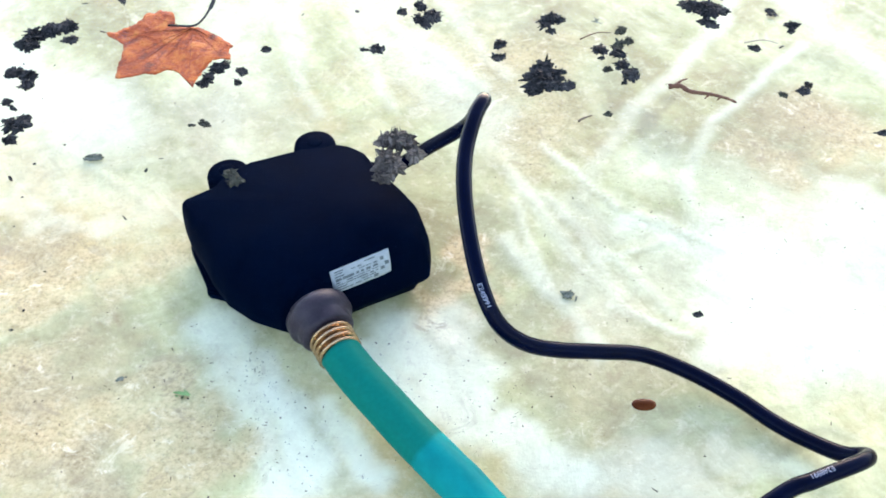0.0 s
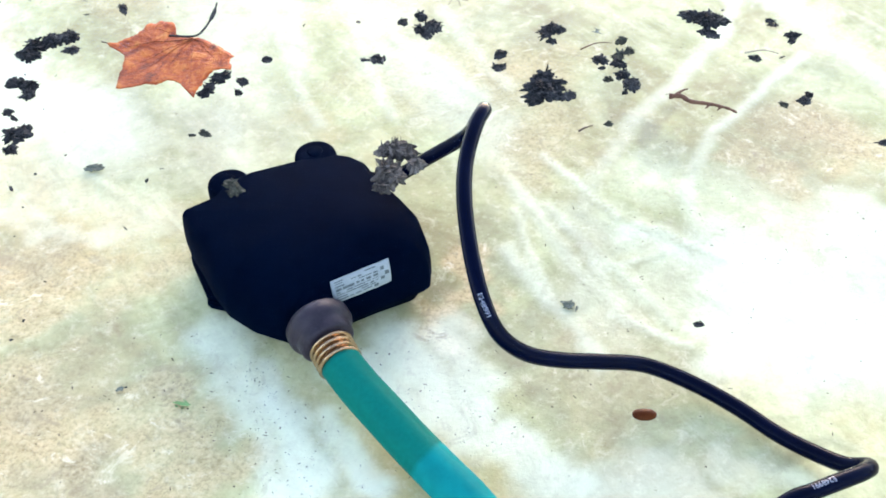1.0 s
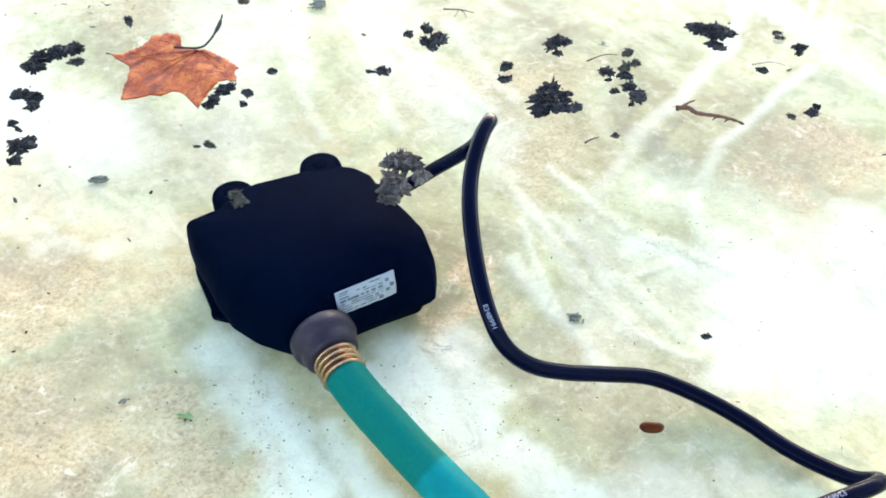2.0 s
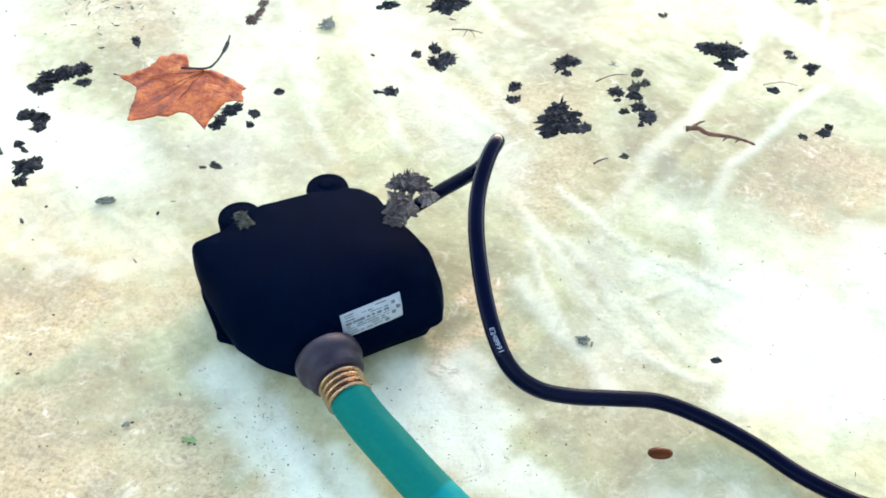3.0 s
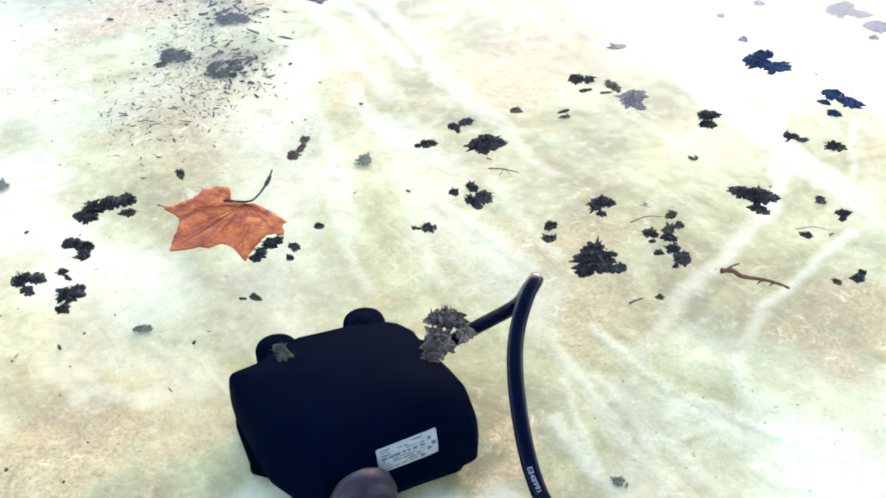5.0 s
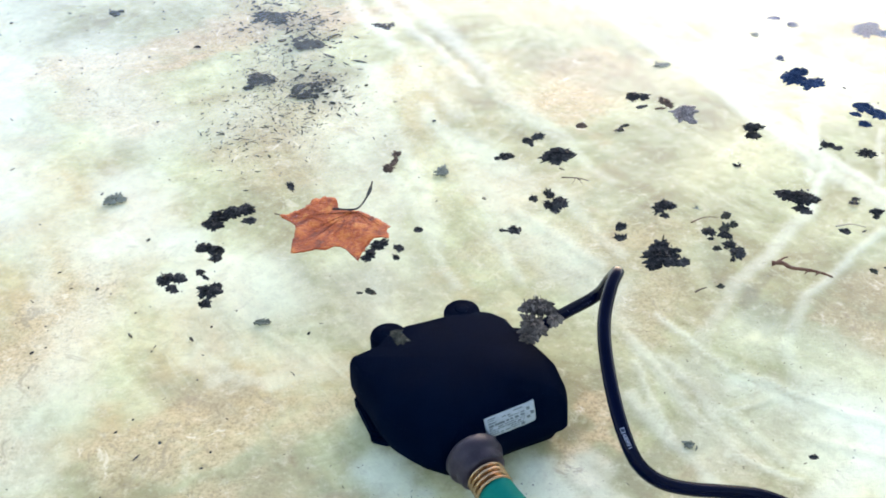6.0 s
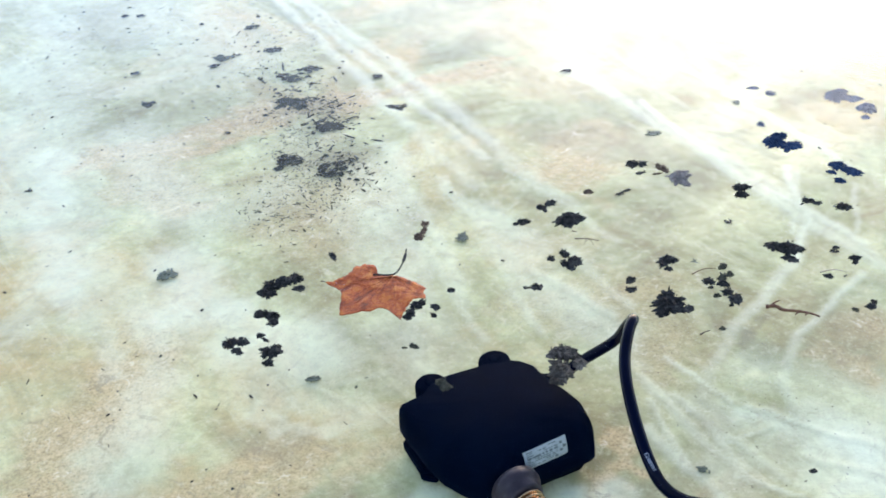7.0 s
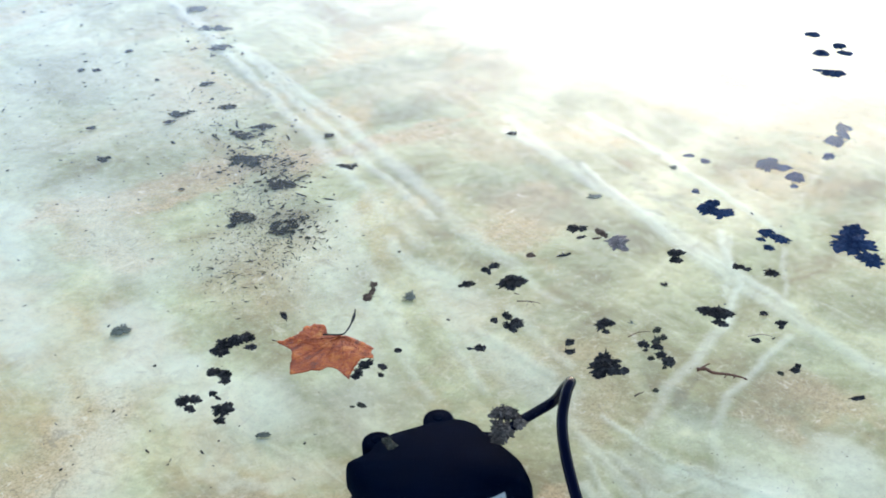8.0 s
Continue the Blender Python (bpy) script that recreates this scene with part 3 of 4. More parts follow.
# ---- the pump ----
RIM = [
    (-0.0730, 0.0258), (-0.0585, 0.0355), (-0.054, 0.047), (-0.044, 0.057), (-0.020, 0.073), (0.000, 0.079), (0.007, 0.078), (0.017, 0.072),
    (0.024, 0.061), (0.041, 0.041), (0.050, 0.029), (0.0560, 0.014), (0.0565, 0.0020), (0.036, -0.012), (0.018, -0.024), (-0.008, -0.038),
    (-0.025, -0.033), (-0.039, -0.024), (-0.049, -0.012), (-0.058, 0.002), (-0.066, 0.013),
]


def rounded(poly, times):
    """Corners cut twice and more; a closed line."""
    for _ in range(times):
        out = []
        for a, b in zip(poly, poly[1:] + poly[:1]):
            out.append((a[0] * 0.93 + b[0] * 0.07, a[1] * 0.93 + b[1] * 0.07))
            out.append((a[0] * 0.07 + b[0] * 0.93, a[1] * 0.07 + b[1] * 0.93))
        poly = out
    return poly


def pump_body():
    line = rounded(RIM, 2)
    mid = Vector((-0.002, 0.024))
    rows = [(0.002, 0.009), (0.009, 0.006), (0.0125, 0.0015), (0.0150, 0.0), (0.022, 0.0), (0.029, 0.0012), (0.034, 0.0042), (0.038, 0.0085), (0.0408, 0.0155), (0.0425, 0.025), (0.0432, 0.034)]
    verts, faces = [], []
    n = len(line)
    for z, off in rows:
        for p in line:
            v = mid - Vector(p)
            ease = min(max((0.045 - p[1]) / 0.05, 0.0), 1.0)
            gain = 0.22 + 0.78 * ease * ease * (3 - 2 * ease)
            west = min(max((-p[0] - 0.030) / 0.035, 0.0), 1.0)
            gain *= (1 - 0.8 * west) * (1 - 0.45 * min(max((p[0] - 0.040) / 0.014, 0.0), 1.0))
            step = off if z < 0.015 else min(off * gain, v.length * 0.9)
            q = Vector(p) + v.normalized() * step
            back = max(0.0, (p[1] - 0.02) / 0.06) + max(0.0, (-p[0] - 0.045) / 0.03)
            h = z - (0.006 * min(back, 1.0) if z > 0.028 else 0)
            verts.append((q.x, q.y, h))
    for i in range(len(rows) - 1):
        for k in range(n):
            k2 = (k + 1) % n
            # the rim runs clockwise
            faces.append((i * n + k, (i + 1) * n + k, (i + 1) * n + k2, i * n + k2))
    verts.append((mid.x, mid.y, 0.0434))
    for k in range(n):
        faces.append(((len(rows) - 1) * n + k, len(verts) - 1, (len(rows) - 1) * n + (k + 1) % n))
    faces.append(tuple(range(n)))
    return mesh_of("body", verts, faces, BLACK)


def slab(name, poly, z0, z1, mat, bevel=0.0008):
    bm = bmesh.new()
    f = bm.faces.new([bm.verts.new((x, y, z0)) for x, y in poly])
    top = bmesh.ops.extrude_face_region(bm, geom=[f])
    for v in top["geom"]:
        if isinstance(v, bmesh.types.BMVert):
            v.co.z = z1
    bmesh.ops.recalc_face_normals(bm, faces=bm.faces)
    bmesh.ops.bevel(bm, geom=list(bm.edges), offset=bevel, segments=2, affect="EDGES")
    me = bpy.data.meshes.new(name)
    bm.to_mesh(me)
    bm.free()
    me.materials.append(mat)
    return me


CORD = [
    (0.018, 0.072, 0.019), (0.029, 0.0735, 0.0215), (0.0495, 0.0697, 0.0405), (0.0695, 0.0650, 0.0600), (0.0765, 0.0540, 0.0800), (0.0805, 0.0425, 0.0950), (0.0775, 0.030, 0.0955), (0.0745, 0.011, 0.090),
    (0.0755, -0.010, 0.084), (0.0805, -0.034, 0.074), (0.087, -0.051, 0.063), (0.0945, -0.058, 0.051), (0.106, -0.059, 0.041), (0.121, -0.055, 0.033),
    (0.139, -0.048, 0.025), (0.160, -0.041, 0.016), (0.1815, -0.044, 0.009), (0.202, -0.054, 0.0055), (0.2185, -0.067, 0.0050), (0.2325, -0.0765, 0.0060),
    (0.245, -0.085, 0.0095), (0.2525, -0.0905, 0.017), (0.2475, -0.0985, 0.0235), (0.226, -0.1115, 0.027), (0.209, -0.121, 0.025), (0.15, -0.165, 0.008), (0.05, -0.25, 0.005), (-0.1, -0.30, 0.005),
]


def text_on_cord(words, line, fr, radius, at, around, size, gap=0.00012):
    """Letters laid on the round of the cord, from the line's step `at` on."""
    cu = bpy.data.curves.new("letters", "FONT")
    cu.body, cu.size = words, size
    tmp = bpy.data.objects.new("letters", cu)
    flat = bpy.data.meshes.new_from_object(tmp)
    step = (line[1] - line[0]).length
    bm = bmesh.new()
    bm.from_mesh(flat)
    bmesh.ops.subdivide_edges(bm, edges=[e for e in bm.edges if e.calc_length() > 0.001], cuts=1)
    bmesh.ops.triangulate(bm, faces=bm.faces)
    for v in bm.verts:
        s = at + v.co.x / step
        i = min(int(s), len(line) - 2)
        f = s - i
        c = line[i].lerp(line[i + 1], f)
        side, up = fr[i][1].lerp(fr[i + 1][1], f), fr[i][2].lerp(fr[i + 1][2], f)
        a = around - (v.co.y - size * 0.35) / radius
        v.co = c + (radius + gap) * (math.sin(a) * side + math.cos(a) * up)
    me = bpy.data.meshes.new("lettering")
    bm.to_mesh(me)
    bm.free()
    bpy.data.objects.remove(tmp)
    bpy.data.curves.remove(cu)
    bpy.data.meshes.remove(flat)
    me.materials.append(WHITE)
    return me


def pump():
    from mathutils.bvhtree import BVHTree
    base = tagged(new("submersible_pump"), "black plastic pool cover pump with silver label, on the cover", "pump")
    body_me = pump_body()
    body = part("body", body_me, base)
    for x, y in ((-0.0525, 0.0490), (-0.0115, 0.0745)):
        boss = part("screw_boss", lathe("screw_boss", (x, y, 0.002), (0, 0, 1), [(0, 0.0100), (0.004, 0.0112), (0.0318, 0.0112), (0.0338, 0.0106), (0.0348, 0.0094), (0.0354, 0.0070), (0.0356, 0.001)], BLACK), base)
        part("screw", lathe("screw", (x, y, 0.0372), (0, 0, 1), [(0, 0.0042), (0.0006, 0.0042), (0.0010, 0.0034), (0.0011, 0.001)], BLACK, 20), boss)
    part("foot", slab("foot", [(-0.071, 0.022), (-0.060, 0.026), (-0.046, -0.006), (-0.055, -0.006)], 0.0012, 0.0100, BLACK, 0.0012), base)
    part("foot", slab("foot", [(-0.058, 0.002), (-0.046, 0.004), (-0.044, -0.010), (-0.0555, -0.0075)], 0.0008, 0.0060, BLACK, 0.0010), base)
    part("foot", slab("foot", [(0.026, 0.010), (0.040, 0.016), (0.044, 0.010), (0.030, 0.002)], 0.0008, 0.0060, BLACK, 0.0010), base)
    part("outlet", lathe("outlet", (-0.010, -0.004, 0.024), (0.545, -0.838, -0.06), [(0, 0.015), (0.024, 0.0145), (0.026, 0.0135), (0.033, 0.0125)], BLACK), base)
    part("strain_relief", lathe("strain_relief", (0.010, 0.0715, 0.018), (0.98, 0.14, 0.12), [(0, 0.0060), (0.008, 0.0060), (0.011, 0.0050), (0.014, 0.0043), (0.017, 0.0040)], BLACK, 24), base)
    # the label follows the curve of the housing
    tree = BVHTree.FromPolygons([v.co.copy() for v in body_me.vertices], [tuple(p.vertices) for p in body_me.polygons])
    tl, tr, br, bl = (Vector(c) for c in ((0.0108, -0.0172, 0.0355), (0.0370, -0.0008, 0.0370), (0.0400, -0.0098, 0.0300), (0.0145, -0.0258, 0.0290)))

    def on_body(u, v, lift):
        q = (tl.lerp(tr, u)).lerp(bl.lerp(br, u), v)
        hit, normal, _, _ = tree.find_nearest(q)
        normal = normal if normal.z > 0 else -normal
        return hit + normal * lift

    def patch(name, u0, u1, v0, v1, lift, mat, nu, nv):
        top = [on_body(u0 + (u1 - u0) * i / nu, v0 + (v1 - v0) * j / nv, lift) for j in range(nv + 1) for i in range(nu + 1)]
        w = nu + 1
        faces = [(j * w + i, (j + 1) * w + i, (j + 1) * w + i + 1, j * w + i + 1) for j in range(nv) for i in range(nu)]
        return mesh_of(name, top, faces, mat)

    plate = part("label", patch("label", 0, 1, 0, 1, 0.0005, LABEL, 12, 6), base, "silver printed rating label")
    sol = plate.modifiers.new("thick", "SOLIDIFY")
    sol.thickness = 0.0004
    rng = random.Random(5)
    for k in range(8):
        v, u = 0.10 + 0.105 * k, 0.06
        while u < 0.74:
            u1 = min(u + rng.uniform(0.05, 0.20), 0.78)
            if rng.random() < 0.82:
                part("printed_word", patch("printed_word", u, u1, v, v + rng.uniform(0.035, 0.06), 0.0007, PRINT, 3, 1), plate)
            u = u1 + rng.uniform(0.015, 0.04)
    for u, v in ((0.83, 0.20), (0.90, 0.42), (0.82, 0.58), (0.70, 0.80)):
        part("printed_mark", patch("printed_mark", u, u + 0.07, v, v + 0.14, 0.00075, PRINT, 2, 2), plate)
    # power cord
    line = ribbon(CORD, 330)
    cord = part("power_cord", tube("power_cord", line, [0.0037] * len(line), RUBBER, 20), base, "glossy black rubber cord with white print")
    fr = frames_along(line)
    step = (line[1] - line[0]).length

    def nearest(p):
        return min(range(len(line)), key=lambda i: (line[i] - Vector(p)).length)

    part("lettering", text_on_cord("E248991", line, fr, 0.0037, nearest((0.085, -0.047, 0.066)), 0.35, 0.0030), cord, "white printed letters")
    part("lettering", text_on_cord("E248991", line, fr, 0.0037, nearest((0.226, -0.1115, 0.027)) - 4, 0.0, 0.0034), cord, "white printed letters")
    return base


pump()


def garden_hose():
    base = tagged(new("garden_hose"), "teal garden hose with brass ferrule on the pump outlet", "hose")
    a, way = Vector((0.0015, -0.0245, 0.0235)), Vector((0.545, -0.838, -0.06)).normalized()
    part("coupling", lathe("coupling", a - way * 0.0025, way, [(0.0095, 0.0125), (0.0102, 0.0146), (0.0116, 0.0158), (0.0165, 0.0161), (0.0184, 0.0154), (0.0195, 0.0139), (0.0206, 0.0134), (0.0246, 0.0132), (0.0260, 0.0122), (0.0264, 0.0098)], PURPLE), base, "purple-grey plastic coupling nut")
    prof = []
    for k in range(61):
        d = 0.0235 + 0.0165 * k / 60
        prof.append((d, 0.0109 - 0.0034 * abs(math.cos(math.pi * 5 * k / 60)) ** 2.5))
    part("ferrule", lathe("ferrule", a - way * 0.0025, way, [(0.021, 0.0085)] + prof + [(0.0402, 0.0085)], BRASS), base, "ridged dull brass ferrule")
    s = a + way * 0.0352
    pts = ribbon([s, (0.0315, -0.0655, 0.0182), (0.0440, -0.0775, 0.0155), (0.0560, -0.0888, 0.0125), (0.0660, -0.0982, 0.0112), (0.0755, -0.1073, 0.0104), (0.0885, -0.1205, 0.0100), (0.13, -0.170, 0.0100), (0.22, -0.30, 0.0100), (0.3, -0.5, 0.0100)], 240)
    cut = min(range(len(pts)), key=lambda i: (pts[i] - Vector((0.066, -0.098, 0.011))).length)
    me = tube("tube", pts, [0.0099 + 0.0002 * min(i / 12, 1) for i in range(len(pts))], TEAL, 28)
    # the hose turns bluer past the cut point
    blue_share = me.attributes.new("bluer", "FLOAT", "POINT")
    blue_share.data.foreach_set("value", [min(max((i // 28 - cut) / 4 + 0.5, 0.0), 1.0) for i in range(len(me.vertices))])
    part("tube", me, base, "teal-green rubber tube with a bluer stretch")


garden_hose()

# ---- leaf, twigs and debris on the water and on the cover ----


def maple_leaf(x, y, turn):
    base = tagged(new("maple_leaf"), "dry rust-orange maple leaf floating on the water", "leaf")
    rng = random.Random(3)
    # rim of the blade: angle, reach
    rim = [(-15, 0.0345), (-13, 0.0391), (-6, 0.0372), (0, 0.0350), (4, 0.0371), (14, 0.0320), (27, 0.0282), (43, 0.0248), (59, 0.0233), (77, 0.0216), (92, 0.0221), (95, 0.0301), (98, 0.0342), (106, 0.0364), (110, 0.0383), (116, 0.0367),
           (121, 0.0386), (127, 0.0350), (134, 0.0332), (143, 0.0345), (153, 0.0368), (160, 0.0425), (163, 0.0310), (168, 0.0266), (176, 0.0243), (197, 0.0240), (222, 0.0297), (231, 0.0334), (243, 0.0268), (255, 0.0228), (270, 0.0230),
           (278, 0.0212), (285, 0.0196), (296, 0.0210), (301, 0.0250), (305, 0.0402), (314, 0.0347), (325, 0.0316), (339, 0.0310), (345, 0.0345)]
    n, rings = 180, 14
    edge = []
    for k in range(n):
        a = -15 + 360 * k / n
        (a0, r0), (a1, r1) = next((u, v) for u, v in zip(rim, rim[1:]) if u[0] <= a <= v[0])
        r = r0 + (r1 - r0) * (a - a0) / (a1 - a0)
        edge.append(r * (1 + rng.uniform(-0.018, 0.018)))
    verts, faces = [Vector((0, 0, 0.004))], []

    def height(px, py):
        r = math.hypot(px, py)
        return 0.0030 + 0.0024 * math.sin(55 * px + 0.6) * math.cos(48 * py) + 1.0 * r * r + 0.0006 * math.sin(190 * px + 60 * py) * math.sin(160 * py - 40 * px + 1)

    for j in range(1, rings + 1):
        for k in range(n):
            a = radians(-15 + 360 * k / n)
            r = edge[k] * j / rings
            px, py = r * math.cos(a), r * math.sin(a)
            verts.append(Vector((px, py, height(px, py))))
    for k in range(n):
        faces.append((0, 1 + k, 1 + (k + 1) % n))
    for j in range(rings - 1):
        for k in range(n):
            k2 = (k + 1) % n
            faces.append((1 + j * n + k, 1 + (j + 1) * n + k, 1 + (j + 1) * n + k2, 1 + j * n + k2))
    blade = part("blade", mesh_of("blade", verts, faces, LEAF), base)
    sol = blade.modifiers.new("thick", "SOLIDIFY")
    sol.thickness = 0.0004
    root = Vector((0.0105, 0.0185))
    for la, ll in ((161, 0.037), (230, 0.033), (304, 0.038), (4, 0.034), (120, 0.036), (200, 0.023), (268, 0.021), (347, 0.036)):
        tip = Vector((math.cos(radians(la)), math.sin(radians(la)))) * ll * 0.92
        pts = []
        for k in range(13):
            q = root.lerp(tip, k / 12) + Vector((0, 1)) * 0.0012 * math.sin(k / 12 * 3.1)
            pts.append(Vector((q.x, q.y, height(q.x, q.y) + 0.0002)))
        part("vein", tube("vein", pts, [0.00016 - 0.0001 * k / 12 for k in range(13)], RUST, 5), blade)
    stalk = ribbon([(-0.004, 0.0205, 0.0052), (0.0105, 0.0200, height(0.0105, 0.020) + 0.001), (0.0140, 0.0275, 0.0050), (0.0160, 0.0350, 0.0060), (0.0170, 0.0420, 0.0070), (0.0172, 0.0490, 0.0085)], 24)
    part("stalk", tube("stalk", stalk, [0.0006 + (0.0006 if 17 <= k <= 20 else 0.0) for k in range(24)], MUCK, 8), base, "dark curved leaf stalk")
    base.matrix_world = pose(x, y, LEVEL - 0.0022, 0, 0, turn)


maple_leaf(-0.0985, 0.1180, 0)


def chips(rng, count, rx, ry, rz, size, long_ones=0.2, lift=0.0, tilt=0.4):
    """Irregular crumbs and shreds in a flat heap: verts and faces."""
    verts, faces = [], []
    lobes = [(rng.uniform(-0.72, 0.72), rng.uniform(-0.65, 0.65), rng.uniform(0.22, 0.5)) for _ in range(7)]
    for _ in range(count):
        lx, ly, lr = rng.choice(lobes)
        a, r = rng.uniform(0, 6.283), lr * math.sqrt(rng.random())
        px, py = lx + r * math.cos(a), ly + r * math.sin(a)
        c = Vector((px * rx, py * ry, lift + rz * rng.random() * max(0.15, 1 - px * px - py * py)))
        s = size * rng.uniform(0.5, 1.25)
        stretch = rng.uniform(2.0, 3.6) if rng.random() < long_ones else rng.uniform(0.8, 1.6)
        m = Euler((rng.uniform(-tilt, tilt), rng.uniform(-tilt, tilt), rng.uniform(0, 6.283))).to_matrix()
        n = rng.randint(5, 7)
        ring = []
        for k in range(n):
            t = 6.283 * k / n + rng.uniform(-0.3, 0.3)
            q = rng.uniform(0.7, 1.1)
            ring.append((math.cos(t) * s * stretch * q, math.sin(t) * s * q / math.sqrt(stretch)))
        b0 = len(verts)
        th = s * rng.uniform(0.10, 0.28)
        for h in (-th, th):
            for u, v in ring:
                p = c + m @ Vector((u, v, h + rng.uniform(-0.2, 0.2) * th))
                p.z = max(p.z, 0.0003)
                verts.append(p)
        faces.append(tuple(range(b0 + n - 1, b0 - 1, -1)))
        faces.append(tuple(range(b0 + n, b0 + 2 * n)))
        for k in range(n):
            k2 = (k + 1) % n
            faces.append((b0 + k, b0 + k2, b0 + n + k2, b0 + n + k))
    return verts, faces


def mat_scrap(rng, cx, cy, rx, ry, turn, high, z0=0.0003):
    """A ragged, matted scrap: an uneven rim, a lumpy top and a flat base."""
    n, rings = 52, 5
    ph = [rng.uniform(0, 6.283) for _ in range(6)]
    verts, faces = [], []
    ca, sa = math.cos(turn), math.sin(turn)

    def place(u, v, z):
        return Vector((cx + rx * u * ca - ry * v * sa, cy + rx * u * sa + ry * v * ca, z))

    rim = []
    for k in range(n):
        a = 6.283 * k / n
        r = 0.93 + 0.09 * math.sin(2 * a + ph[0]) + 0.10 * math.sin(3 * a + ph[1]) + 0.08 * math.sin(5 * a + ph[2]) + 0.11 * math.sin(9 * a + ph[3]) + 0.10 * math.sin(14 * a + ph[4]) + rng.uniform(-0.20, 0.16)
        rim.append(max(0.35, r))
    verts.append(place(0, 0, z0 + high * rng.uniform(0.7, 1.0)))
    for j in range(1, rings + 1):
        f = j / rings
        for k in range(n):
            a = 6.283 * k / n
            z = z0 + high * (1 - f ** 2.5) * rng.uniform(0.4, 1.2)
            verts.append(place(rim[k] * f * math.cos(a), rim[k] * f * math.sin(a), z))
    base = len(verts)
    for k in range(n):
        v = verts[1 + (rings - 1) * n + k]
        verts.append(Vector((v.x, v.y, z0 - 0.0006)))
    for k in range(n):
        faces.append((0, 1 + k, 1 + (k + 1) % n))
        for j in range(rings):
            a, b = 1 + j * n, 1 + (j + 1) * n if j < rings - 1 else base
            faces.append((a + k, b + k, b + (k + 1) % n, a + (k + 1) % n))
    faces.append(tuple(base + k for k in range(n))[::-1])
    return verts, faces


def shred(rng, root, way, length, width, rise):
    """One bent, pointed fibre or leaf sliver."""
    side = Vector((-way.y, way.x, 0))
    mid = root + way * length * 0.5 + side * length * rng.uniform(-0.2, 0.2) + Vector((0, 0, rise * rng.uniform(0.3, 1)))
    tip = root + way * length + side * length * rng.uniform(-0.4, 0.4) + Vector((0, 0, rise))
    up = Vector((0, 0, width * 0.5))
    verts = [root - side * width, root + side * width, root + up, mid - side * width * 0.8, mid + side * width * 0.8, mid + up, tip]
    faces = [(0, 3, 5, 2), (2, 5, 4, 1), (1, 4, 3, 0), (3, 6, 5), (5, 6, 4), (4, 6, 3), (0, 2, 1)]
    return verts, faces


def gather(pile, piece):
    b0 = len(pile[0])
    pile[0].extend(piece[0])
    pile[1].extend(tuple(b0 + i for i in f) for f in piece[1])


def clump(mat, name, label, lobes):
    """Matted debris afloat: a ragged scrap along each stroke, slivers at the rims, crumbs on top."""
    x, y = sum(r[0] + r[2] for r in lobes) / (2 * len(lobes)), sum(r[1] + r[3] for r in lobes) / (2 * len(lobes))
    rng = random.Random(int(abs(x) * 90000) + int(abs(y) * 70000))
    pile = ([], [])
    mossy = mat is MOSS
    for x0, y0, x1, y1, w in lobes:
        mx, my = (x0 + x1) / 2 - x, (y0 + y1) / 2 - y
        run, turn = math.hypot(x1 - x0, y1 - y0), math.atan2(y1 - y0, x1 - x0)
        half = max(run / 2, w * 0.7)
        high = min(0.0028, 0.30 * w) * (1.6 if mossy else 1.0)
        gather(pile, mat_scrap(rng, mx, my, half, w, turn, high))
        for _ in range(0 if mat is GREYLEAF else int(3 + (half + w) * (1300 if mossy else 520))):
            a = rng.uniform(0, 6.283)
            f = rng.uniform(0.1, 0.95) if mossy else rng.uniform(0.72, 0.95)
            u, v = half * f * math.cos(a), w * f * math.sin(a)
            root = Vector((mx + u * math.cos(turn) - v * math.sin(turn), my + u * math.sin(turn) + v * math.cos(turn), 0.0004 + (high * 0.8 * (1 - f * f) if mossy else 0)))
            b = math.atan2(root.y - my, root.x - mx) + rng.uniform(-1.4, 1.4)
            size = min(0.0034 if mossy else 0.0030, 0.7 * w + 0.0006) * rng.uniform(0.25, 1.0)
            gather(pile, shred(rng, root, Vector((math.cos(b), math.sin(b), 0)), size, rng.uniform(0.00015, 0.0005) if mossy else rng.uniform(0.0002, 0.0010), rng.uniform(0.0005, 0.0030) if mossy else rng.uniform(-0.0002, 0.0005)))
        crumbs = chips(rng, int(min(90, 3 + half * w * 900000)), half * 0.8, w * 0.8, high * 0.6, min(0.0013, 0.3 * w), 0.3, high * 0.55, 0.6)
        ca, sa = math.cos(turn), math.sin(turn)
        gather(pile, ([Vector((mx + p.x * ca - p.y * sa, my + p.x * sa + p.y * ca, p.z)) for p in crumbs[0]], crumbs[1]))
    ob = new(name, mesh_of(name, pile[0], pile[1], mat, False))
    # rotten sheets hang just under the surface
    ob.location = (x, y, LEVEL - (0.0042 if mat is SKYMUCK and 0.36 < y < 0.6 else 0.0))
    return tagged(ob, label, "moss" if mossy else "debris", "" if mossy else "debris on the water")


def patch_of(x, y, w, d, mat, label, name, group, thick, seed, dense, crumb, scraps=0):
    """Crumbs sunk on the cover, with or without a matted scrap among them."""
    rng = random.Random(seed * 977 + int(abs(x) * 9000) + int(abs(y) * 7000))
    crumb = min(crumb, 0.2 * min(w, d))
    pile = ([], [])
    for k in range(scraps):
        a, off = rng.uniform(0, 6.283), 0.0 if k == 0 else rng.uniform(0.15, 0.42)
        size = 0.40 if scraps == 1 else 0.27 if k == 0 and scraps < 5 else rng.uniform(0.07, 0.17)
        gather(pile, mat_scrap(rng, off * w * math.cos(a), off * d * math.sin(a), w * size * rng.uniform(0.8, 1.5), d * size, rng.uniform(-0.9, 0.9), min(w, d) * thick * rng.uniform(0.3, 0.8)))
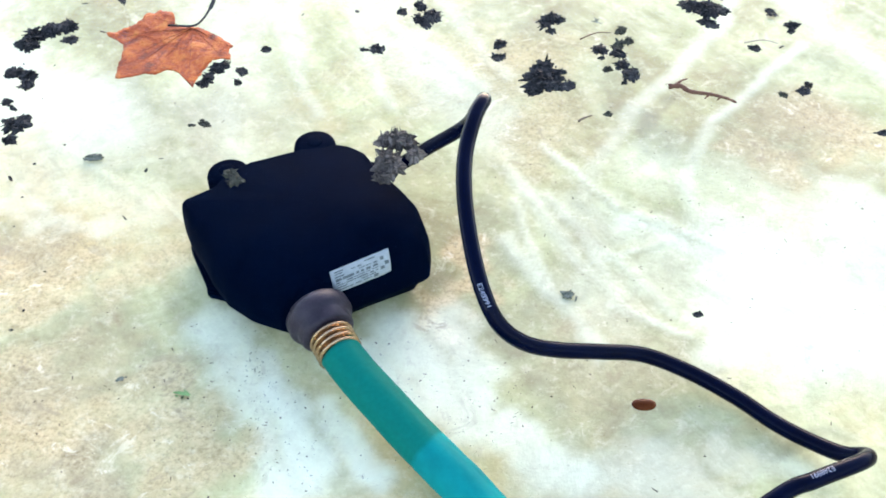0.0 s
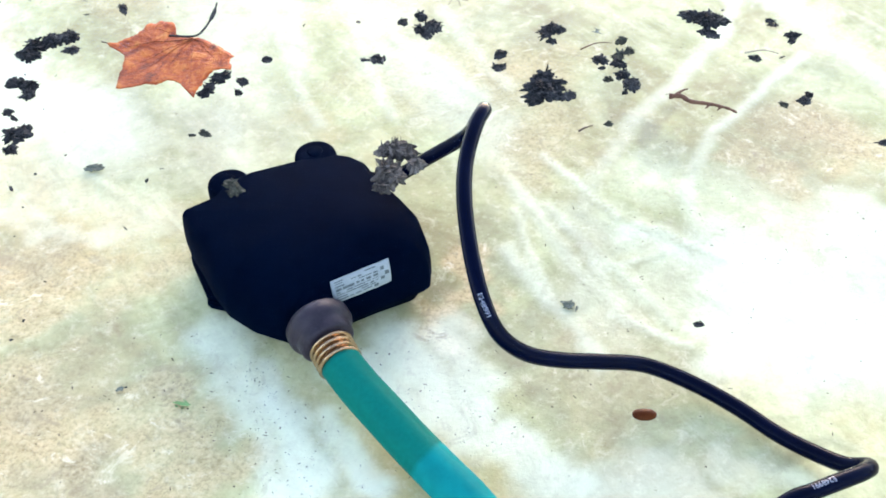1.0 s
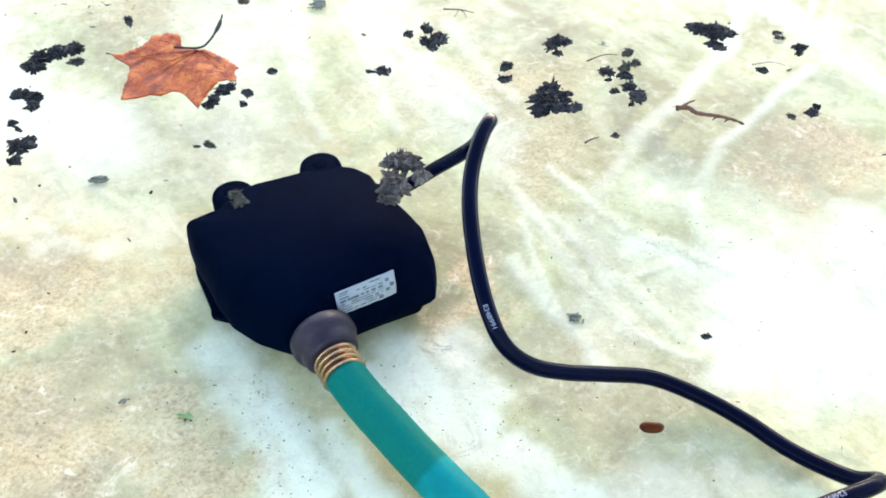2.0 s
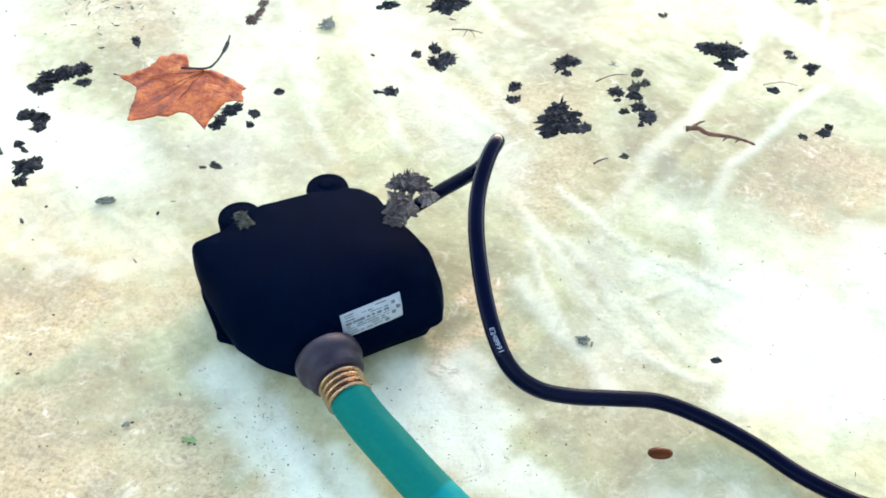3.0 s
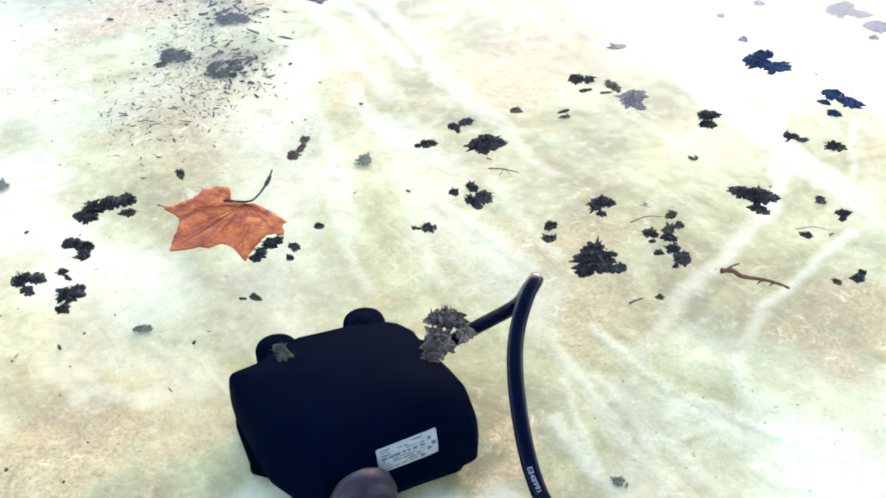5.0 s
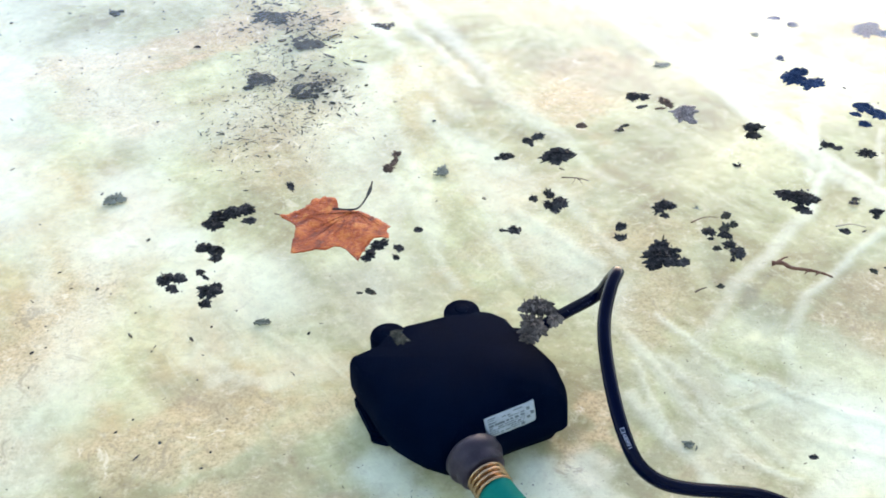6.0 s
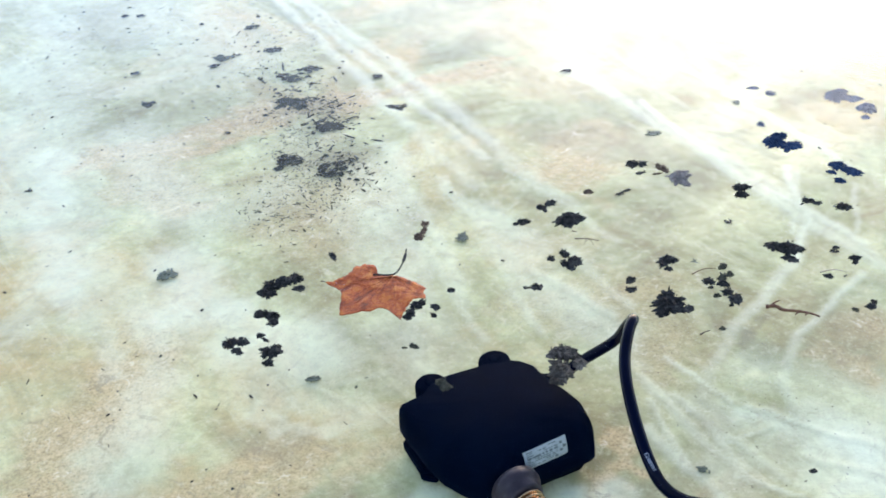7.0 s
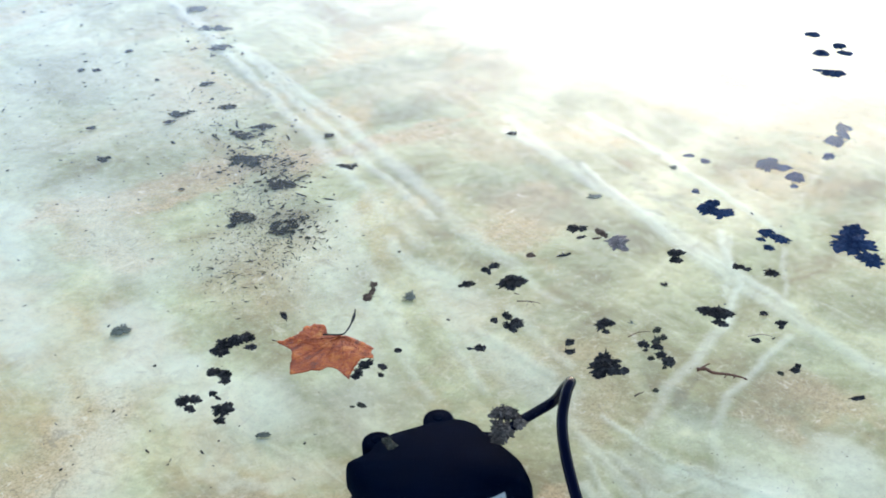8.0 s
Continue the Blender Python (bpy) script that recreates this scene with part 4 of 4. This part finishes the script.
    gather(pile, chips(rng, int(min(320, max(5, dense * 0.95 * w * d / (crumb * crumb)))), w * 0.52, d * 0.52, min(w, d) * thick, crumb, 0.3, 0.0, 0.25))
    ob = new(name, mesh_of(name, pile[0], pile[1], mat, False))
    ob.location = (x, y, 0.0008)
    return tagged(ob, label, "debris", group)


SUNKEN = [
    (-0.236, 0.421, 0.034, 0.034), (-0.143, 0.531, 0.024, 0.020), (-0.253, 0.548, 0.042, 0.030), (-0.207, 0.496, 0.034, 0.038), (-0.273, 0.611, 0.034, 0.024), (-0.252, 0.633, 0.030, 0.018), (-0.416, 0.550, 0.016, 0.020),
    (-0.382, 0.950, 0.050, 0.026), (-0.357, 0.877, 0.034, 0.024), (-0.428, 1.024, 0.030, 0.028), (-0.350, 0.756, 0.022, 0.020), (-0.360, 0.669, 0.030, 0.020), (-0.307, 0.688, 0.030, 0.026), (-0.185, 0.405, 0.034, 0.034),
]
FAINT = [
    (-0.053, 0.284, 0.011, 0.020), (-0.147, 0.095, 0.010, 0.008), (0.138, 0.247, 0.006, 0.014), (0.201, 0.528, 0.010, 0.011), (-0.298, 0.229, 0.013, 0.020), (0.117, 0.466, 0.016, 0.010), (0.125, 0.008, 0.009, 0.007),
]
for k, row in enumerate(SUNKEN):
    patch_of(*row, LITTER, "loose dark scatter of sunken leaf litter", "litter_patch", "sunken litter", 0.05, 90 + k, 0.16, 0.0014, 4 if k in (0, 1, 6) else 9)
SPECKS = [(-0.456, 0.632), (-0.482, 0.867), (-0.525, 0.803), (-0.504, 0.802), (-0.477, 0.372), (-0.367, 0.646), (-0.174, 0.607), (0.032, 0.610), (-0.311, 0.482), (0.171, 0.305), (0.081, 0.352), (0.250, 0.259)]
for k, (x, y) in enumerate(SPECKS):
    patch_of(x, y, 0.010 if y > 0.55 else 0.006, 0.009 if y > 0.55 else 0.005, MUCK, "tiny black crumb on the cover", "debris_crumb", "crumbs on the cover", 0.2, 200 + k, 1.2, 0.0016)
for k, row in enumerate(FAINT):
    patch_of(*row, SILT, "faint grey-green lump of silt on the cover", "silt_lump", "silt lumps", 0.06, 150 + k, 0.15, 0.0012, 1)

# debris on the water; strokes: x, y to x, y, half width
clump(MUCK, "debris_clump", "long curved strip of black rotten leaf on the water", [(-0.1798, 0.1139, -0.1753, 0.1243, 0.0072), (-0.1805, 0.1238, -0.1727, 0.1323, 0.0072), (-0.1739, 0.1304, -0.1619, 0.1374, 0.0076), (-0.1652, 0.1365, -0.1554, 0.1397, 0.0063), (-0.1603, 0.1272, -0.1505, 0.1244, 0.0036)])
clump(MUCK, "debris_clump", "ragged black clump of wet leaf crumbs on the water", [(-0.1816, 0.0931, -0.1731, 0.0955, 0.0046), (-0.1765, 0.0981, -0.1690, 0.0898, 0.0031), (-0.1716, 0.0912, -0.1628, 0.0936, 0.0046), (-0.1689, 0.0837, -0.1624, 0.0865, 0.0046)])
clump(MUCK, "debris_clump", "small scrap of black wet leaf on the water", [(-0.1740, 0.0699, -0.1687, 0.0693, 0.0029), (-0.1692, 0.0672, -0.1640, 0.0630, 0.0014)])
clump(MUCK, "debris_clump", "ragged black clump of wet leaf crumbs on the water", [(-0.1951, 0.0594, -0.1855, 0.0613, 0.0063), (-0.1864, 0.0612, -0.1777, 0.0635, 0.0048), (-0.1870, 0.0560, -0.1799, 0.0491, 0.0032)])
clump(MUCK, "debris_clump", "ragged black clump of wet leaf crumbs on the water", [(-0.1638, 0.0456, -0.1567, 0.0572, 0.0072), (-0.1611, 0.0558, -0.1537, 0.0579, 0.0031), (-0.1626, 0.0384, -0.1566, 0.0414, 0.0036), (-0.1597, 0.0435, -0.1555, 0.0367, 0.0018)])
clump(MUCK, "debris_clump", "black rotten scrap beside the maple leaf", [(-0.0727, 0.0876, -0.0684, 0.1003, 0.0037), (-0.0703, 0.1013, -0.0612, 0.1098, 0.0042)])
clump(MUCK, "debris_clump", "black rotten scrap beside the maple leaf", [(-0.0555, 0.1069, -0.0514, 0.0991, 0.0027), (-0.0547, 0.0961, -0.0522, 0.0904, 0.0019)])
clump(BARK, "bark_shred", "brown shred of bark and moss on the water", [(-0.0786, 0.1918, -0.0716, 0.1936, 0.0048), (-0.0731, 0.1956, -0.0723, 0.2093, 0.0024), (-0.0756, 0.2126, -0.0698, 0.2116, 0.0033)])
clump(MUCK, "debris_clump", "small scrap of black wet leaf on the water", [(-0.0043, 0.2097, 0.0009, 0.2121, 0.0020), (-0.0009, 0.2119, 0.0085, 0.2147, 0.0041)])
clump(MUCK, "debris_clump", "ragged black clump of wet leaf crumbs on the water", [(0.0137, 0.2325, 0.0199, 0.2365, 0.0040), (0.0189, 0.2386, 0.0281, 0.2428, 0.0042), (0.0186, 0.2314, 0.0209, 0.2273, 0.0013)])
clump(MUCK, "debris_clump", "large ragged heap of black leaf crumbs on the water", [(0.0274, 0.2112, 0.0506, 0.2204, 0.0073), (0.0310, 0.2183, 0.0450, 0.2227, 0.0061), (0.0354, 0.2098, 0.0412, 0.2055, 0.0033), (0.0473, 0.2174, 0.0509, 0.2177, 0.0027)])
clump(MUCK, "debris_clump", "small scrap of black wet leaf on the water", [(0.0233, 0.1626, 0.0288, 0.1630, 0.0037)])
clump(MUCK, "debris_clump", "ragged black clump of wet leaf crumbs on the water", [(0.0328, 0.1664, 0.0383, 0.1699, 0.0046), (0.0345, 0.1604, 0.0378, 0.1517, 0.0032), (0.0372, 0.1576, 0.0489, 0.1585, 0.0066), (0.0419, 0.1610, 0.0450, 0.1643, 0.0031), (0.0378, 0.1517, 0.0438, 0.1486, 0.0026)])
clump(MUCK, "debris_clump", "small scrap of black wet leaf on the water", [(0.0132, 0.1254, 0.0198, 0.1282, 0.0044), (0.0078, 0.1261, 0.0131, 0.1260, 0.0008), (0.0073, 0.1272, 0.0096, 0.1251, 0.0013)])
clump(MUCK, "debris_clump", "small scrap of black wet leaf on the water", [(-0.0467, 0.1222, -0.0419, 0.1238, 0.0029)])
clump(MUCK, "debris_clump", "small scrap of black wet leaf on the water", [(-0.1404, 0.1726, -0.1353, 0.1626, 0.0025)])
clump(BARK, "bark_shred", "brown shred of bark and moss on the water", [(0.0509, 0.2546, 0.0556, 0.2608, 0.0034)])
clump(MUCK, "debris_clump", "ragged black clump of wet leaf crumbs on the water", [(0.0847, 0.3025, 0.0944, 0.2991, 0.0061), (0.0944, 0.3007, 0.1009, 0.3011, 0.0048), (0.0915, 0.2848, 0.0993, 0.2884, 0.0018)])
clump(BARK, "bark_shred", "brown shred of bark and moss on the water", [(0.1086, 0.3000, 0.1156, 0.2902, 0.0033), (0.1136, 0.2940, 0.1175, 0.2864, 0.0024), (0.1055, 0.2841, 0.1126, 0.2861, 0.0011)])
clump(GREYLEAF, "dead_leaf", "domed grey-purple dead leaf on the water", [(0.1194, 0.2789, 0.1328, 0.2782, 0.0121), (0.1276, 0.2689, 0.1349, 0.2664, 0.0029)])
clump(MUCK, "debris_clump", "ragged black clump of wet leaf crumbs on the water", [(0.1659, 0.2582, 0.1783, 0.2641, 0.0059), (0.1673, 0.2490, 0.1770, 0.2525, 0.0053)])
clump(MUCK, "debris_clump", "ragged black clump of wet leaf crumbs on the water", [(0.1036, 0.1513, 0.1122, 0.1668, 0.0045), (0.1090, 0.1606, 0.1172, 0.1600, 0.0041), (0.1076, 0.1505, 0.1125, 0.1474, 0.0026)])
clump(MUCK, "debris_clump", "large ragged heap of black leaf crumbs on the water", [(0.0951, 0.1038, 0.1185, 0.1058, 0.0104), (0.1007, 0.1122, 0.1131, 0.1175, 0.0066), (0.0982, 0.0937, 0.1073, 0.0971, 0.0039), (0.1119, 0.0975, 0.1247, 0.1027, 0.0034), (0.1147, 0.1144, 0.1185, 0.1105, 0.0022)])
clump(MUCK, "debris_clump", "small scrap of black wet leaf on the water", [(0.0789, 0.1350, 0.0861, 0.1345, 0.0039)])
clump(MUCK, "debris_clump", "small scrap of black wet leaf on the water", [(0.0789, 0.1239, 0.0863, 0.1228, 0.0033)])
clump(MUCK, "debris_clump", "ragged black clump of wet leaf crumbs on the water", [(0.1328, 0.1338, 0.1407, 0.1328, 0.0044), (0.1365, 0.1270, 0.1384, 0.1249, 0.0018)])
clump(LITTER, "debris_clump", "olive-grey loose leaf crumbs on the water", [(0.1458, 0.1529, 0.1502, 0.1493, 0.0040), (0.1494, 0.1418, 0.1548, 0.1423, 0.0034), (0.1436, 0.1375, 0.1493, 0.1368, 0.0045), (0.1383, 0.1153, 0.1432, 0.1168, 0.0026)])
clump(MUCK, "debris_clump", "large ragged heap of black leaf crumbs on the water", [(0.1444, 0.1292, 0.1485, 0.1312, 0.0050), (0.1452, 0.1212, 0.1519, 0.1191, 0.0047), (0.1481, 0.1119, 0.1581, 0.1117, 0.0052), (0.1485, 0.1057, 0.1503, 0.1048, 0.0020)])
clump(MUCK, "debris_clump", "small scrap of black wet leaf on the water", [(0.0804, 0.2569, 0.0868, 0.2610, 0.0015)])
clump(SKYMUCK, "debris_clump", "large black sheet of rotten leaf in the water, tinted with sky blue", [(0.1987, 0.3378, 0.2153, 0.3305, 0.0096), (0.2078, 0.3476, 0.2190, 0.3431, 0.0058), (0.2112, 0.3262, 0.2295, 0.3297, 0.0071), (0.2145, 0.3207, 0.2177, 0.3185, 0.0029)])
clump(SKYMUCK, "debris_clump", "black sheet of rotten leaf in the water, tinted with sky blue", [(0.2453, 0.2968, 0.2572, 0.2915, 0.0068), (0.2536, 0.2913, 0.2681, 0.2774, 0.0053), (0.2456, 0.2687, 0.2536, 0.2714, 0.0040), (0.2422, 0.2853, 0.2489, 0.2820, 0.0029)])
clump(MUCK, "debris_clump", "ragged black clump of wet leaf crumbs on the water", [(0.2170, 0.2429, 0.2245, 0.2386, 0.0040), (0.2240, 0.2365, 0.2302, 0.2370, 0.0027)])
clump(MUCK, "debris_clump", "ragged black clump of wet leaf crumbs on the water", [(0.2397, 0.2309, 0.2509, 0.2317, 0.0053)])
clump(MUCK, "debris_clump", "large ragged heap of black leaf crumbs on the water", [(0.1803, 0.1771, 0.1924, 0.1781, 0.0054), (0.1873, 0.1753, 0.2080, 0.1721, 0.0072), (0.2032, 0.1718, 0.2073, 0.1750, 0.0028)])
clump(MUCK, "debris_clump", "ragged black clump of wet leaf crumbs on the water", [(0.1904, 0.1631, 0.2015, 0.1588, 0.0040)])
clump(MUCK, "debris_clump", "small scrap of black wet leaf on the water", [(0.2283, 0.1767, 0.2318, 0.1740, 0.0022)])
clump(MUCK, "debris_clump", "small scrap of black wet leaf on the water", [(0.2370, 0.1616, 0.2451, 0.1617, 0.0035), (0.2390, 0.1572, 0.2412, 0.1552, 0.0026)])
clump(MUCK, "debris_clump", "small scrap of black wet leaf on the water", [(0.2160, 0.1398, 0.2222, 0.1382, 0.0028)])
clump(MUCK, "debris_clump", "small scrap of black wet leaf on the water", [(0.2380, 0.1052, 0.2436, 0.1017, 0.0035), (0.2417, 0.1085, 0.2455, 0.1088, 0.0025)])
clump(LITTER, "debris_clump", "small grey-olive shred on the water", [(0.2281, 0.1008, 0.2322, 0.0987, 0.0020)])
clump(LITTER, "debris_clump", "small grey-olive shred on the water", [(-0.0710, 0.0569, -0.0676, 0.0572, 0.0010), (-0.0665, 0.0608, -0.0598, 0.0565, 0.0020)])
clump(LITTER, "debris_clump", "small grey-olive shred on the water", [(0.1390, 0.0789, 0.1426, 0.0783, 0.0019)])
clump(SKYMUCK, "debris_clump", "large black sheet of rotten leaf in the water, tinted with sky blue", [(0.2646, 0.4307, 0.2830, 0.4241, 0.0137), (0.2782, 0.4244, 0.2940, 0.4179, 0.0067)])
clump(SKYMUCK, "debris_clump", "black sheet of rotten leaf in the water, tinted with sky blue", [(0.2876, 0.4016, 0.3036, 0.4009, 0.0098), (0.2906, 0.3874, 0.2922, 0.3810, 0.0032)])
clump(SKYMUCK, "debris_clump", "small black leaf scrap in the water, tinted with sky blue", [(0.1982, 0.4469, 0.2097, 0.4463, 0.0029), (0.2131, 0.4333, 0.2218, 0.4352, 0.0044)])
clump(SKYMUCK, "debris_clump", "small black leaf scrap in the water, tinted with sky blue", [(0.2002, 0.3753, 0.2040, 0.3752, 0.0042)])
clump(SKYMUCK, "debris_clump", "black sheet of rotten leaf in the water, tinted with sky blue", [(0.3389, 0.4806, 0.3549, 0.4705, 0.0110), (0.3552, 0.4994, 0.3592, 0.4803, 0.0059), (0.3533, 0.5084, 0.3687, 0.4992, 0.0077)])
clump(SKYMUCK, "debris_clump", "small black leaf scrap in the water, tinted with sky blue", [(0.3309, 0.4442, 0.3367, 0.4418, 0.0072)])
clump(SKYMUCK, "debris_clump", "large black sheet of rotten leaf in the water, tinted with sky blue", [(0.3080, 0.2923, 0.3302, 0.2608, 0.0172), (0.3159, 0.3035, 0.3320, 0.2923, 0.0111), (0.3194, 0.2607, 0.3350, 0.2435, 0.0104)])
clump(SKYMUCK, "debris_clump", "black sheet of rotten leaf in the water, tinted with sky blue", [(0.3723, 0.6971, 0.3795, 0.6803, 0.0077), (0.3944, 0.7134, 0.4044, 0.7046, 0.0078), (0.3951, 0.6931, 0.4077, 0.6828, 0.0062)])
clump(SKYMUCK, "debris_clump", "black sheet of rotten leaf in the water, tinted with sky blue", [(0.3574, 0.6424, 0.3752, 0.6357, 0.0031), (0.3656, 0.6298, 0.3906, 0.6323, 0.0090)])
clump(SKYMUCK, "debris_clump", "small black leaf scrap in the water, tinted with sky blue", [(0.3684, 0.7457, 0.3863, 0.7451, 0.0071)])
clump(MUCK, "debris_clump", "small scrap of black wet leaf on the water", [(0.2720, 0.0719, 0.2822, 0.0734, 0.0024)])
clump(LITTER, "debris_clump", "small grey-olive shred on the water", [(-0.0436, 0.0192, -0.0393, 0.0237, 0.0035), (-0.0399, 0.0136, -0.0356, 0.0200, 0.0033)])
clump(MOSS, "moss_tuft", "spiky grey-brown moss tuft on the water by the pump", [(0.0267, 0.0306, 0.0424, 0.0367, 0.0112), (0.0283, 0.0495, 0.0467, 0.0510, 0.0083), (0.0419, 0.0412, 0.0521, 0.0398, 0.0051), (0.0265, 0.0469, 0.0325, 0.0521, 0.0040), (0.0277, 0.0240, 0.0398, 0.0241, 0.0045)])

clump(MUCK, "debris_clump", "small scrap of black wet leaf on the water", [(0.1765, -0.0545, 0.1805, -0.0532, 0.0014)])


def twig(points, r0, mat, label, forks=()):
    base = tagged(new("twig"), label, "twig")
    lift = LEVEL + 0.0003
    line = ribbon([(x, y, lift + 0.0006 * (k % 2)) for k, (x, y) in enumerate(points)], 30)
    part("stem", tube("stem", line, [r0 * (1 - 0.6 * k / 29) * (1 + 0.22 * math.sin(k * 1.9) + 0.15 * math.sin(k * 4.3 + 1)) for k in range(30)], mat, 8), base)
    for a, b in forks:
        a, b = Vector((*a, lift + 0.0003)), Vector((*b, lift))
        seg = ribbon([a, (a + b) / 2 + Vector((0.0004, 0.0006, 0.0004)), b], 10)
        part("fork", tube("fork", seg, [r0 * 0.6 * (1 - 0.6 * k / 9) for k in range(10)], mat, 6), base)


twig([(0.172, 0.103), (0.178, 0.103), (0.183, 0.0995), (0.193, 0.097), (0.201, 0.095), (0.2055, 0.091)], 0.0014, TWIG, "thin reddish-brown forked twig on the water",
     [((0.174, 0.1035), (0.183, 0.1005)), ((0.176, 0.105), (0.182, 0.110)), ((0.193, 0.097), (0.190, 0.094)), ((0.199, 0.0955), (0.196, 0.093)), ((0.186, 0.0985), (0.198, 0.0955))])
twig([(0.043, 0.189), (0.053, 0.188), (0.061, 0.186)], 0.0005, BARK, "tiny dark forked twig on the water", [((0.053, 0.188), (0.057, 0.181)), ((0.052, 0.188), (0.050, 0.181))])
twig([(0.126, 0.072), (0.129, 0.074), (0.133, 0.077)], 0.0006, BARK, "small grey-brown stem on the water")
twig([(0.214, 0.144), (0.224, 0.146), (0.232, 0.144)], 0.0006, STRAW, "pale dry grass stalk on the water")
twig([(0.126, 0.142), (0.132, 0.146), (0.137, 0.149), (0.143, 0.148)], 0.0004, TWIG, "hair-thin brown root on the water")
twig([(0.041, 0.200), (0.0445, 0.1975)], 0.0005, BARK, "short dark needle on the water")
twig([(-0.1405, 0.1345), (-0.1365, 0.1325)], 0.0005, BARK, "short dark needle on the water")


def seed_pod(x, y, turn):
    bm = bmesh.new()
    bmesh.ops.create_uvsphere(bm, u_segments=24, v_segments=14, radius=1)
    for v in bm.verts:
        p = v.co
        sq = (abs(p.x) ** 3 + abs(p.y) ** 3) ** (1 / 3) or 1
        flat = math.hypot(p.x, p.y)
        k = 1 + 0.35 * (flat / sq - 1) if sq > 1e-6 else 1
        v.co = Vector((p.x * k * 0.0049 * (1 + 0.05 * p.y), p.y * k * 0.0027, p.z * 0.0019))
    me = bpy.data.meshes.new("seed_pod")
    bm.to_mesh(me)
    bm.free()
    me.materials.append(SEED)
    me.polygons.foreach_set("use_smooth", [True] * len(me.polygons))
    ob = tagged(new("seed_pod", me), "glossy rust-brown oblong seed floating on the water", "seed")
    ob.matrix_world = pose(x, y, LEVEL + 0.0004, 0, 0, turn)


seed_pod(0.1545, -0.1035, 3)


def grit(name, count, spots, size, mat, label, seed, long_ones):
    """Loose crumbs too many to count; spots: x, y, spread."""
    rng = random.Random(seed)
    verts, faces = [], []
    for _ in range(count):
        x, y, sx, sy = rng.choice(spots)
        v, f = chips(rng, 1, 0.0005, 0.0005, 0.0004, size * rng.uniform(0.5, 1.3), long_ones)
        o = Vector((x + rng.gauss(0, sx), y + rng.gauss(0, sy), 0.0009))
        b0 = len(verts)
        verts += [q + o for q in v]
        faces += [tuple(b0 + i for i in t) for t in f]
    tagged(new(name, mesh_of(name, verts, faces, mat, False)), label, "debris", "", "stuff")


grit("leaf_crumbs", 1300, [(-0.20, 0.36, 0.045, 0.05), (-0.21, 0.43, 0.035, 0.05), (-0.24, 0.52, 0.03, 0.05), (-0.30, 0.68, 0.03, 0.07), (-0.36, 0.85, 0.03, 0.09), (-0.23, 0.50, 0.02, 0.06), (-0.20, 0.40, 0.03, 0.04)], 0.0010, SUNK, "dark needle-like leaf crumbs strewn over the cover", 11, 0.6)
grit("leaf_crumbs", 170, [(-0.212, 0.315, 0.022, 0.022), (-0.181, 0.350, 0.022, 0.022), (-0.236, 0.330, 0.018, 0.022), (-0.190, 0.380, 0.020, 0.020)], 0.0011, SUNK, "olive needle-like flakes sunk in thin water", 21, 0.85)
grit("leaf_crumbs", 190, [(-0.244, 0.541, 0.020, 0.018), (-0.208, 0.504, 0.018, 0.018), (-0.186, 0.415, 0.012, 0.020), (-0.270, 0.60, 0.022, 0.022)], 0.0019, LITTER, "dark ragged flakes of sunken litter", 22, 0.5)
grit("leaf_crumbs", 150, [(-0.25, 0.55, 0.025, 0.025), (-0.205, 0.50, 0.022, 0.028), (-0.27, 0.62, 0.025, 0.025), (-0.185, 0.405, 0.022, 0.025)], 0.0021, LITTER, "dark flakes of sunken leaf litter", 18, 0.15)
grit("leaf_crumbs", 90, [(-0.36, 0.88, 0.03, 0.03), (-0.42, 1.0, 0.03, 0.03), (-0.34, 0.74, 0.03, 0.03), (-0.48, 0.8, 0.06, 0.1), (-0.6, 0.95, 0.06, 0.1)], 0.0026, LITTER, "dark flakes in a drifted trail", 19, 0.15)
grit("leaf_crumbs", 620, [(-0.42, 0.60, 0.12, 0.14), (-0.4, 0.85, 0.16, 0.12), (-0.3, 0.1, 0.12, 0.12), (-0.5, 0.6, 0.14, 0.2), (0.35, 0.6, 0.1, 0.2)], 0.0012, MUCK, "scattered black specks on the cover", 12, 0.3)
grit("leaf_crumbs", 420, [(0.05, -0.06, 0.03, 0.03), (-0.02, -0.09, 0.02, 0.03), (-0.1, -0.06, 0.04, 0.03), (0.15, -0.03, 0.05, 0.04), (0.23, 0.1, 0.04, 0.06), (0.16, 0.08, 0.05, 0.05)], 0.00042, BARK, "fine brown grit on the cover", 13, 0.3)
grit("leaf_crumbs", 230, [(-0.012, -0.075, 0.007, 0.012), (0.002, -0.105, 0.008, 0.014), (0.045, -0.062, 0.010, 0.008), (0.07, -0.085, 0.012, 0.010), (-0.02, -0.05, 0.006, 0.01), (0.10, -0.06, 0.012, 0.012)], 0.00028, LITTER, "fine dark specks of dirt on the cover", 17, 0.3)
grit("leaf_crumbs", 5, [(-0.051, -0.069, 0.002, 0.002)], 0.0012, GREEN, "few green plant flakes on the cover", 15, 0.2)
grit("leaf_crumbs", 4, [(-0.087, -0.062, 0.0025, 0.001)], 0.0016, SILT, "few grey flakes on the cover", 16, 0.2)
